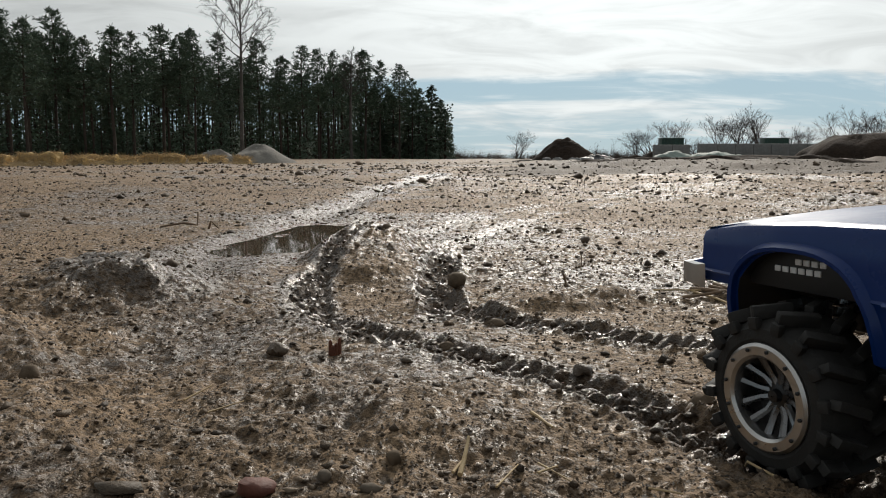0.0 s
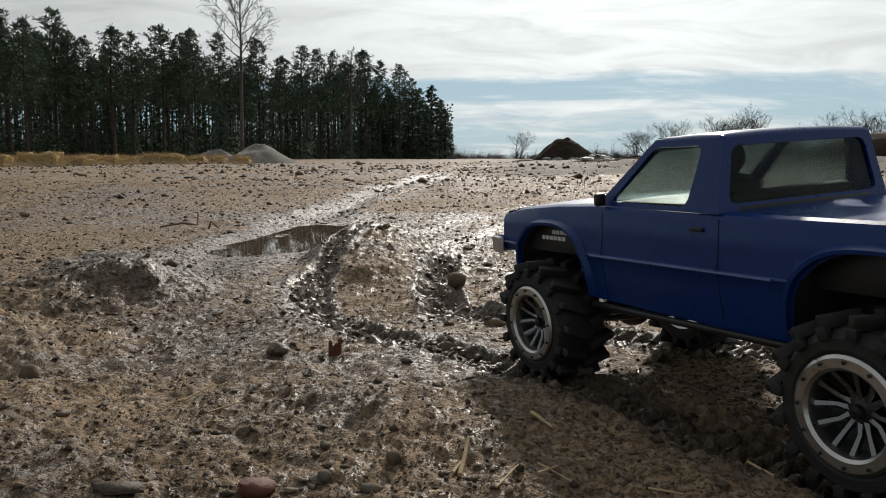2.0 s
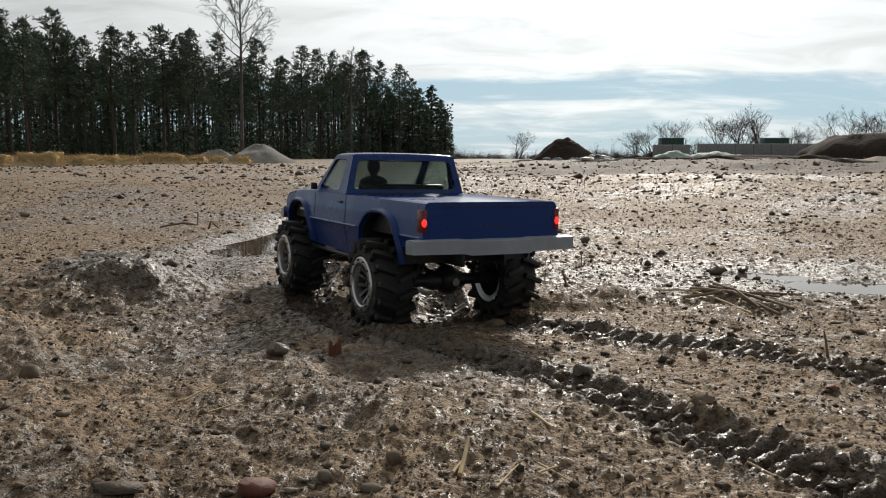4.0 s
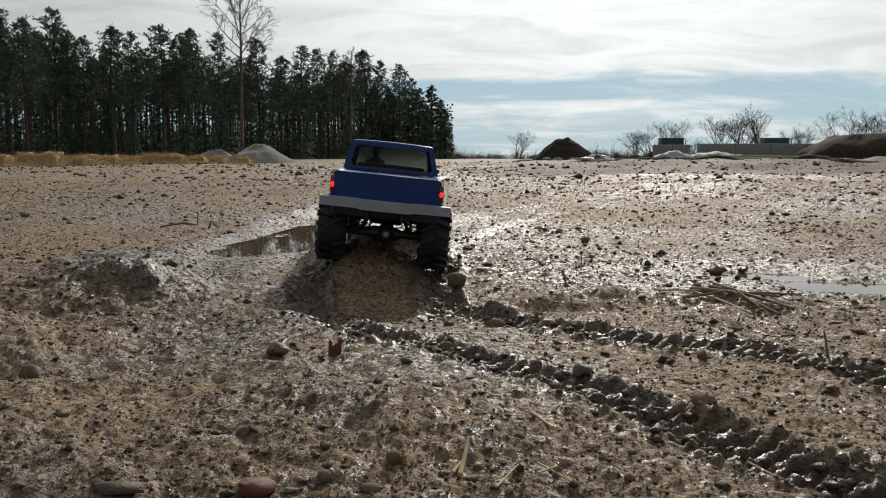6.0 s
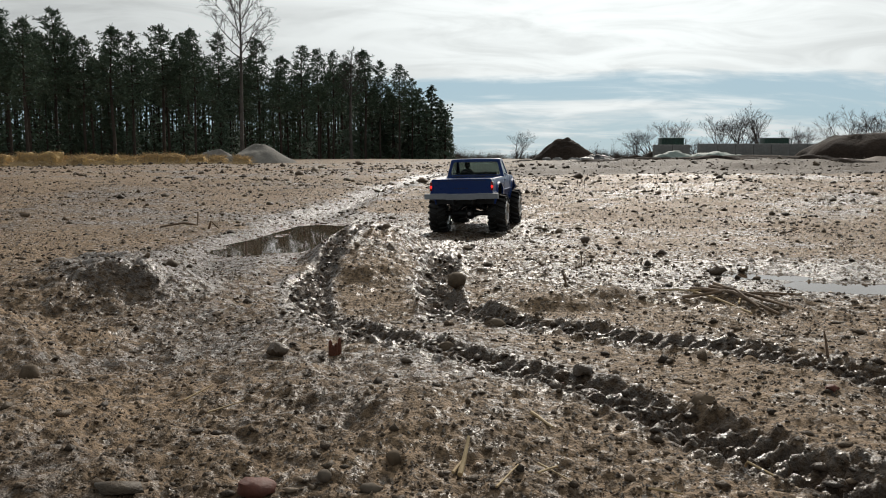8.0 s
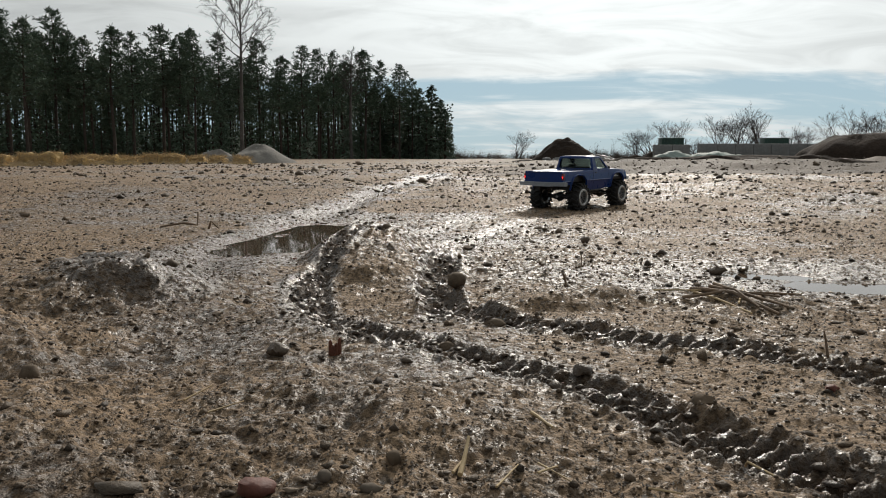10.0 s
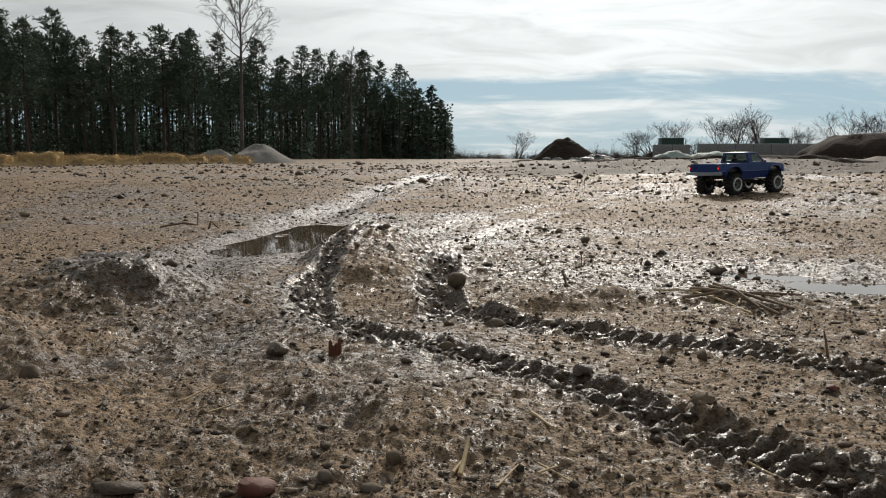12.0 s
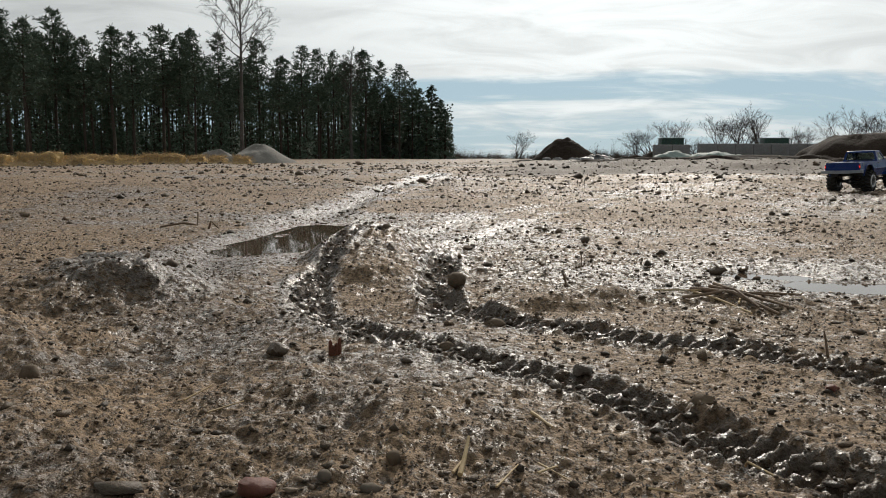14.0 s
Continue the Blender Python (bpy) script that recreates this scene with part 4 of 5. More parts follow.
def bales():
    kinds = [hay_bale(2, 0.56, 0.42, 0.33), hay_bale(5, 0.60, 0.45, 0.38), hay_bale(9, 0.50, 0.42, 0.28)]
    # bearing, depth, turn, lean, kind
    spots = ((4, 24.0, 3, 0), (54, 24.0, 10, 1), (93, 23.6, -6, 1), (128, 24.2, 35, 2), (150, 23.4, -24, 2), (184, 24.4, 18, 2), (208, 23.7, -28, 2), (232, 24.0, 14, 2),
             (254, 24.6, 4, 2), (276, 24.2, -5, 0), (310, 24.2, 3, 0), (354, 24.8, 3, 2), (388, 24.6, -2, 2), (430, 24.6, 5, 2), (-40, 24.2, 2, 0), (34, 25.0, 34, 2), (166, 24.6, -4, 0))
    for k, (px, d, turn, kind) in enumerate(spots):
        x = place_at(px, d)
        m = pose(x, d, ground_z(x, d) - 0.01, 5 * math.sin(k * 3.3), 8 * math.sin(k * 2.1), turn)
        if k in (0, 1, 3):
            ob = kinds[(0, 1, None, 2)[k]]
            ob.matrix_basis = m
        else:
            copy_thing(kinds[kind], m)
    for px, w, h in ((140, 0.8, 0.30), (205, 0.9, 0.34), (40, 0.6, 0.2)):
        heap("straw_heap", place_at(px, 23.9), 23.9, w, 0.6, h, STRAW, int(px), "loose heap of broken golden straw", "straw heap", 0.7, 0.5)
    rnd = random.Random(31)
    verts, faces = [], []
    spots = []
    for k in range(3600):
        d = rnd.gauss(23.7, 0.45)
        spots.append((place_at(rnd.choice((rnd.uniform(20, 250), rnd.uniform(-30, 450))), d), d))
    soil = soil_shape(np.array([p for p, _ in spots]), np.array([q for _, q in spots]))
    for (x, d), level in zip(spots, soil):
        z = float(level) + 0.01 + abs(rnd.gauss(0, 0.06))
        a, ln = rnd.uniform(0, 6.283), rnd.uniform(0.08, 0.25)
        w = Vector((math.cos(a) * ln, math.sin(a) * ln, rnd.gauss(0, 0.05)))
        p = Vector((x, d, z))
        i = len(verts)
        verts += [p, p + w, p + w + Vector((0, 0.004, 0.008)), p + Vector((0, 0.004, 0.008))]
        faces.append((i, i + 1, i + 2, i + 3))
    me = bpy.data.meshes.new("scattered_straw")
    me.from_pydata(verts, [], faces)
    me.materials.append(DRYSTRAW)
    tagged(new("scattered_straw", me), "loose golden straw scattered round the bales", "straw", kind="stuff")


def far_works():
    heap("gravel_heap", place_at(462, 36), 36.0, 1.75, 1.6, 1.0, GRAVEL, 5, "grey heap of gravel beside the straw bales", "gravel heap", 0.8, 0.08, 0.86)
    heap("rubble_heap", place_at(385, 36), 36.0, 1.6, 1.0, 0.62, GRAVEL, 9, "low pale heap of rubble behind the straw bales", "rubble heap", 0.8, 0.25)
    heap("soil_heap", place_at(1000, 62), 62.0, 2.9, 2.4, 2.05, SOIL, 12, "brown pointed heap of soil", "soil heap", 0.95, 0.18)
    heap("soil_bank", place_at(1560, 52), 52.0, 5.2, 4.0, 2.9, SOIL, 15, "broad brown bank of dug soil with a flat top", "soil bank", 0.6, 0.16, 0.62)
    heap("soil_bank", place_at(1330, 44), 44.0, 8.5, 2.2, 0.55, SOIL, 19, "low brown bank of churned soil", "soil bank", 0.8, 0.3, 0.7)
    for px, d, rx, ry, h in ((1130, 30, 2.8, 0.9, 0.30), (1430, 27, 3.0, 0.8, 0.30), (1260, 36, 4.2, 1.1, 0.42), (955, 34, 1.9, 0.7, 0.24), (1545, 21, 2.0, 0.6, 0.24), (1060, 24, 1.6, 0.5, 0.16)):
        heap("soil_bank", place_at(px, d), float(d), rx, ry, h, SOIL, int(px), "low dark ridge of soil pushed up on the field", "soil bank", 0.7, 0.55)
    heap("plastic_sheet_heap", place_at(1056, 52), 52.0, 1.5, 0.8, 0.5, DARKTARP, 23, "crumpled black plastic sheet in a heap", "plastic sheet", 0.6, 0.5)
    for px in (966, 985, 1012, 1020):
        bm = bmesh.new()
        bmesh.ops.create_icosphere(bm, subdivisions=2, radius=0.22)
        for v in bm.verts:
            v.co = Vector((v.co.x * 1.3, v.co.y, v.co.z * 0.6)) * (1 + 0.3 * noise.noise(v.co * 7 + Vector((px, 0, 0))))
        ob = part("rubble_block", bm, CONCRETE)
        ob.location = (place_at(px, 50), 50, ground_z(place_at(px, 50), 50) + 0.08)
        tagged(ob, "pale lump of broken concrete by the soil heap", "rubble", "lumps of rubble")
    # concrete bay with green containers behind it
    root = new("concrete_bay")
    for k in range(9):
        bm = bmesh.new()
        box(bm, (-0.66, -0.3, 0), (0.66, 0.3, 1.30), 0.03)
        ob = part("concrete_block", bm, CONCRETE, root)
        ob.location = (place_at(1255, 60) + 1.335 * k - 0.3, 60 + 0.05 * math.sin(k * 3), 0.0)
        ob.rotation_euler = (0, 0, 0.02 * math.sin(k * 5))
    for k in range(2):
        bm = bmesh.new()
        box(bm, (-0.66, -0.3, 0), (0.66, 0.3, 1.22), 0.03)
        part("concrete_block", bm, CONCRETE, root).location = (place_at(1172, 60) + 1.335 * k, 60.4, 0.0)
    root.location = (0, 0, -0.05)
    tagged(root, "grey concrete block wall of a storage bay", "block wall")
    for px, wpx, d in ((1184, 38, 66), (1365, 42, 66)):
        root = new("green_container")
        w = wpx / FOCAL * d
        bm = bmesh.new()
        box(bm, (-w / 2, -0.6, 0), (w / 2, 0.6, 0.95), 0.03)
        part("shell", bm, GREEN, root)
        for q in range(7):
            bm = bmesh.new()
            box(bm, (-w / 2 + w * (q + 0.4) / 6, -0.65, 0.05), (-w / 2 + w * (q + 0.6) / 6, -0.603, 0.9), 0.008)
            part("rib", bm, GREEN, root)
        bm = bmesh.new()
        box(bm, (-w / 2 - 0.05, -0.66, 0.953), (w / 2 + 0.05, 0.66, 1.02), 0.02)
        part("rim", bm, GREEN, root)
        root.location = (place_at(px, d), d, 0.80)
        tagged(root, "dark green steel container behind the concrete wall", "container", "green containers")
        heap("soil_mound", place_at(px, d), d, w * 1.5, 2.2, 2.2, SOIL, int(px), "flat-topped mound of soil under a container", "soil mound", 1.0, 0.05, 0.37)
    for px, d, w, h, turn in ((1192, 55, 1.5, 0.42, -6), (1262, 55, 2.4, 0.42, 12)):
        us = np.linspace(-1, 1, 36)
        ob = sheet("pale_tarpaulin", us * w, us * 0.9,
                   lambda x, y, w=w, h=h: h * np.clip(1 - (x / w) ** 2, 0, 1) * np.clip(1 - (y / 0.9) ** 2, 0, 1) + 0.22 * fbm(x, y, 0.7, 4, int(w * 10)) - 0.05, TARP)
        ob.location = (place_at(px, d), d, 0.22)
        ob.rotation_euler = (0, 0, radians(turn))
        ob.modifiers.new("thick", "SOLIDIFY").thickness = 0.02
        tagged(ob, "pale green plastic tarpaulin spread over soil", "tarpaulin")


far_trees()
deep_wood()
scrub_line()
bales()
far_works()
# ---- the radio-controlled truck: x forward from the rear axle, y to its left ----
HUB_Z, WHEEL_R, WHEELBASE, HUB_Y = 0.053, 0.055, 0.313, 0.0875


def lerp_table(x, table):
    return float(np.interp(x, [a for a, _ in table], [b for _, b in table]))


def body_top(x):
    return lerp_table(x, ((-0.116, 0.157), (0.105, 0.158), (0.2425, 0.160), (0.30, 0.158), (0.36, 0.1535), (0.396, 0.148), (0.402, 0.146)))


def body_low(x, inside):
    if inside is not None:
        cx = inside
        u = max(-1, min(1, (x - cx) / 0.056))
        return 0.083 + 0.056 * math.sqrt(1 - abs(u) ** 2.6)
    if x < 0:
        return 0.104
    return 0.111 if x > 0.33 else lerp_table(x, ((0.055, 0.077), (0.257, 0.081)))


def body_half(x, z):
    w = lerp_table(x, ((-0.116, 0.0885), (0.0, 0.091), (0.25, 0.090), (0.33, 0.0885), (0.402, 0.081)))
    return w + lerp_table(z, ((0.077, -0.007), (0.100, -0.002), (0.116, 0.0), (0.118, 0.0015), (0.120, 0.0), (0.150, -0.002)))


def truck_body():
    bm = bmesh.new()
    cols = []
    for x in np.linspace(-0.116, -0.056, 8):
        cols.append((x, None))
    for x in np.linspace(-0.056, 0.056, 25):
        cols.append((x, 0.0))
    for x in np.linspace(0.056, 0.257, 16):
        cols.append((x, None))
    for x in np.linspace(0.257, 0.369, 25):
        cols.append((x, 0.313))
    for x in np.linspace(0.369, 0.402, 8):
        cols.append((x, None))
    rings = []
    for x, inside in cols:
        lo, hi = body_low(x, inside), body_top(x)
        levels = [lo] + [max(lo + 0.0004 * k, z) for k, z in enumerate((0.090, 0.104, 0.1165, 0.118, 0.1195, 0.135), 1)]
        levels = [min(z, hi - 0.006) for z in levels] + [hi - 0.0055, hi - 0.0017, hi]
        tuck = [0] * (len(levels) - 3) + [0.0, 0.0019, 0.0055]
        ring = [bm.verts.new((x, body_half(x, z) - t, z)) for z, t in zip(levels, tuck)]
        crown = 0.0025 if x > 0.2425 else 0.0
        ring += [bm.verts.new((x, y, hi + crown * (1 - (y / 0.08) ** 2) - (0.003 if x < 0.10 and abs(y) < 0.079 and x > -0.110 else 0.0))) for y in (0.077, 0.04, 0, -0.04, -0.077)]
        ring += [bm.verts.new((x, -body_half(x, z) + t, z)) for z, t in reversed(list(zip(levels, tuck)))]
        ring += [bm.verts.new((x, y, lo)) for y in (-0.05, 0.0, 0.05)]
        rings.append(ring)
    n = len(rings[0])
    for a, b in zip(rings, rings[1:]):
        for k in range(n):
            f = bm.faces.new((a[k], a[(k + 1) % n], b[(k + 1) % n], b[k]))
            f.material_index = 1 if k >= n - 4 else 0
    bm.faces.new(rings[0])
    bm.faces.new(rings[-1])
    bmesh.ops.remove_doubles(bm, verts=bm.verts, dist=0.00012)
    return bm


def pane_quad(quad, u0, u1, v0, v1, cut=0.0):
    """Four corners of a window in a face: corners front-low, rear-low, rear-high, front-high."""
    a, b, c, d = (Vector(q) for q in quad)

    def at(u, v):
        return a.lerp(b, u).lerp(d.lerp(c, u), v)
    return [at(u0, v0), at(u1, v0), at(u1, v1), at(u0 + cut, v1)]


CAB = {"fl": (0.2480, 0.0835, 0.159), "rl": (0.1120, 0.0890, 0.157), "rlt": (0.1185, 0.0760, 0.2075), "flt": (0.1895, 0.0735, 0.2075)}


def mirrored(p):
    return (p[0], -p[1], p[2])


def cab_faces():
    c = CAB
    left = (c["fl"], c["rl"], c["rlt"], c["flt"])
    right = tuple(mirrored(p) for p in left)
    back = (c["rl"], mirrored(c["rl"]), mirrored(c["rlt"]), c["rlt"])
    front = (c["fl"], mirrored(c["fl"]), mirrored(c["flt"]), c["flt"])
    return {"side_l": (left, (0.10, 0.76, 0.07, 0.92)), "side_r": (right, (0.10, 0.76, 0.07, 0.92)),
            "back": (back, (0.055, 0.945, 0.12, 0.90)), "front": (front, (0.06, 0.94, 0.06, 0.92))}


def truck_cab(truck):
    bm = bmesh.new()
    centre = Vector((0.165, 0, 0.18))
    for name, (quad, win) in cab_faces().items():
        inner = [p for p in pane_quad(quad, *win)]
        outer = [Vector(q) for q in quad]
        mid = sum(inner, Vector()) / 4
        nrm = (inner[1] - inner[0]).cross(inner[3] - inner[0]).normalized()
        if nrm.dot(mid - centre) < 0:
            nrm = -nrm
        vo = [bm.verts.new(p) for p in outer]
        # rounded window corners
        loop = []
        for k in range(4):
            p, q, r = inner[k - 1], inner[k], inner[(k + 1) % 4]
            e1, e2 = (p - q).normalized() * 0.006, (r - q).normalized() * 0.006
            loop.append([q + e1, q + (e1 + e2) * 0.30, q + e2])
        vi = [[bm.verts.new(p) for p in trio] for trio in loop]
        vd = [[bm.verts.new(p - nrm * 0.0035) for p in trio] for trio in loop]
        for k in range(4):
            j = (k + 1) % 4
            bm.faces.new((vo[k], vo[j], vi[j][0], vi[k][2]))
            bm.faces.new((vo[k], vi[k][2], vi[k][1]))
            bm.faces.new((vo[k], vi[k][1], vi[k][0]))
            for a, b in ((0, 1), (1, 2)):
                bm.faces.new((vi[k][a], vi[k][b], vd[k][b], vd[k][a]))
            bm.faces.new((vi[k][2], vi[j][0], vd[j][0], vd[k][2]))
        gb = bmesh.new()
        flat = [p for trio in loop for p in trio]
        top = [gb.verts.new(p - nrm * 0.0018) for p in flat]
        low = [gb.verts.new(p - nrm * 0.0028) for p in flat]
        gb.faces.new(top)
        gb.faces.new(low)
        for k in range(len(flat)):
            gb.faces.new((top[k], top[(k + 1) % len(flat)], low[(k + 1) % len(flat)], low[k]))
        ob = part("windscreen" if name == "front" else "rear_window" if name == "back" else "side_window", gb, GLASS, truck, "smoky grey clear plastic pane")
        ob.visible_shadow = False
    bmesh.ops.remove_doubles(bm, verts=bm.verts, dist=0.0002)
    part("cab", bm, PAINT, truck, smooth=30)
    # roof: a thin crowned shell with rounded edges
    bm = bmesh.new()
    lines = []
    for x, inset, z in ((0.1183, 0.0, 0.2070), (0.1190, 0.0006, 0.2092), (0.1228, 0.004, 0.2108), (0.1515, 0.004, 0.2116), (0.180, 0.004, 0.2108), (0.1878, 0.002, 0.2094), (0.1900, 0.0, 0.2070)):
        w = lerp_table(x, ((0.1185, 0.0762), (0.1895, 0.0737)))
        line = []
        for k, (u, dz) in enumerate(((1.0, -1), (0.992, -0.3), (0.94, 0), (0.5, 0.0012), (0, 0.0016), (-0.5, 0.0012), (-0.94, 0), (-0.992, -0.3), (-1.0, -1))):
            zz = z + (dz if abs(dz) < 0.01 else 0) if abs(u) < 0.99 else (0.2070 if abs(u) == 1.0 else min(z, 0.2092))
            line.append(bm.verts.new((x, u * w, zz)))
        lines.append(line)
    for a, b in zip(lines, lines[1:]):
        for k in range(len(a) - 1):
            bm.faces.new((a[k], a[k + 1], b[k + 1], b[k]))
    ext = bmesh.ops.extrude_face_region(bm, geom=list(bm.faces))
    for v in ext["geom"]:
        if isinstance(v, bmesh.types.BMVert):
            v.co.z -= 0.002
    part("roof", bm, PAINT, truck, smooth=50)


def arch_flare(truck, cx, side):
    """Raised lip round a wheel opening."""
    bm = bmesh.new()
    rows = []
    n = 26
    for k in range(n + 1):
        u = -1 + 2 * k / n
        a = math.pi * (1 - k / n)
        x = cx + 0.056 * math.copysign(abs(math.cos(a)) ** (2 / 2.6), math.cos(a))
        z = 0.083 + 0.056 * abs(math.sin(a)) ** (2 / 2.6)
        dx, dz = math.cos(a), max(0.05, math.sin(a))
        x2, z2 = x + 0.0065 * dx, z + 0.0065 * dz
        w1, w2 = body_half(x, z), body_half(x2, min(z2, 0.15))
        rows.append([bm.verts.new((x, side * (w1 - 0.003), z)), bm.verts.new((x, side * (w1 + 0.0045), z + 0.0008)),
                     bm.verts.new(((x + x2) / 2, side * (w1 + 0.0048), (z + z2) / 2)), bm.verts.new((x2, side * (w2 - 0.0005), z2))])
    for a, b in zip(rows, rows[1:]):
        for k in range(3):
            bm.faces.new((a[k], a[k + 1], b[k + 1], b[k]))
    part("wheel_arch", bm, PAINT, truck, smooth=60)


def wheel_meshes():
    """Tyre with paddle lugs, bright bead ring, dark dish, spokes; outer face towards +y."""
    tyre = bmesh.new()
    w = 0.0225
    lathe(tyre, [(0.030, w - 0.001), (0.034, w + 0.0015), (0.040, w + 0.001), (0.0440, w - 0.004), (0.0455, w - 0.010), (0.046, 0), (0.0455, -w + 0.010), (0.0440, -w + 0.004), (0.040, -w - 0.001), (0.034, -w - 0.0015), (0.030, -w + 0.001)], 40)
    for k in range(16):
        for side in (1, -1):
            a = 2 * math.pi * (k + (0.5 if side < 0 else 0)) / 16
            lug = box(tyre, (0.0, -0.0125, -0.0028), (0.0078, 0.0115, 0.0028), 0.0008)
            bmesh.ops.transform(tyre, verts=lug, matrix=pose(0, 0, 0, 0, math.degrees(a)) @ Matrix.Translation((0.0448, side * 0.0125, 0)) @ pose(0, 0, 0, side * -22, 0, 0))
            knob = box(tyre, (0.0, -0.002, -0.0032), (0.007, 0.0028, 0.0032), 0.0007)
            bmesh.ops.transform(tyre, verts=knob, matrix=pose(0, 0, 0, 0, math.degrees(a) + 3) @ Matrix.Translation((0.0395, side * (w + 0.0006), 0)))
    ring = bmesh.new()
    lathe(ring, [(0.0228, w - 0.003), (0.0233, w + 0.0012), (0.0250, w + 0.0030), (0.0300, w + 0.0030), (0.0318, w + 0.0015), (0.0318, w - 0.003), (0.0228, w - 0.003)], 48)
    dish = bmesh.new()
    lathe(dish, [(0.0235, 0.0085), (0.0235, 0.006), (0.004, 0.004), (0.0005, 0.004)], 40)
    barrel = bmesh.new()
    lathe(barrel, [(0.0242, w - 0.001), (0.0238, -w + 0.004), (0.0300, -w + 0.001), (0.0300, -w - 0.0005), (0.0229, -w + 0.002), (0.0229, w - 0.001)], 40)
    spokes = []
    for k in range(6):
        bm = bmesh.new()
        a = 60.0 * k
        for s in (-1, 1):
            m = pose(0, 0, 0, 0, a)
            pts = [m @ Vector((0.006, 0.0105, 0.0018 * s)), m @ Vector((0.013, 0.0125, 0.0028 * s)), m @ Vector((0.0235, 0.0175, 0.0070 * s))]
            tube(bm, pts, [0.0026, 0.0021, 0.0026], 6)
        spokes.append(bm)
    hub = bmesh.new()
    lathe(hub, [(0.0005, 0.0175), (0.0035, 0.0170), (0.0040, 0.0135), (0.0078, 0.0125), (0.0085, 0.008), (0.0085, 0.003)], 20)
    bolts = []
    for k in range(12):
        bm = bmesh.new()
        a = radians(30 * k + 15)
        lathe(bm, [(0.0011, w + 0.0028), (0.0011, w + 0.0042), (0.0001, w + 0.0046)], 6)
        bmesh.ops.translate(bm, verts=bm.verts, vec=(0.0282 * math.cos(a), 0, 0.0282 * math.sin(a)))
        bolts.append(bm)
    for b in (tyre, ring, dish, barrel, hub, *spokes, *bolts):
        bmesh.ops.scale(b, verts=b.verts, vec=(1.06, 1.03, 1.06))
    return tyre, ring, dish, barrel, spokes, hub, bolts


def make_wheel(truck):
    tyre, ring, dish, barrel, spokes, hub, bolts = wheel_meshes()
    wheel = new("wheel")
    wheel.parent = truck
    part("tyre", tyre, RUBBER, wheel, "muddy black tyre with paddle lugs", smooth=30)
    part("bead_ring", ring, CHROME, wheel, "bright silver ring", smooth=30)
    part("rim_dish", dish, DARKRIM, wheel)
    part("rim_barrel", barrel, CHROME, wheel, "bright silver rim barrel")
    for s in spokes:
        part("spoke", s, STEEL, wheel)
    part("hub_cap", hub, DARKRIM, wheel)
    for b in bolts:
        part("bolt", b, BLACK, wheel)
    return wheel


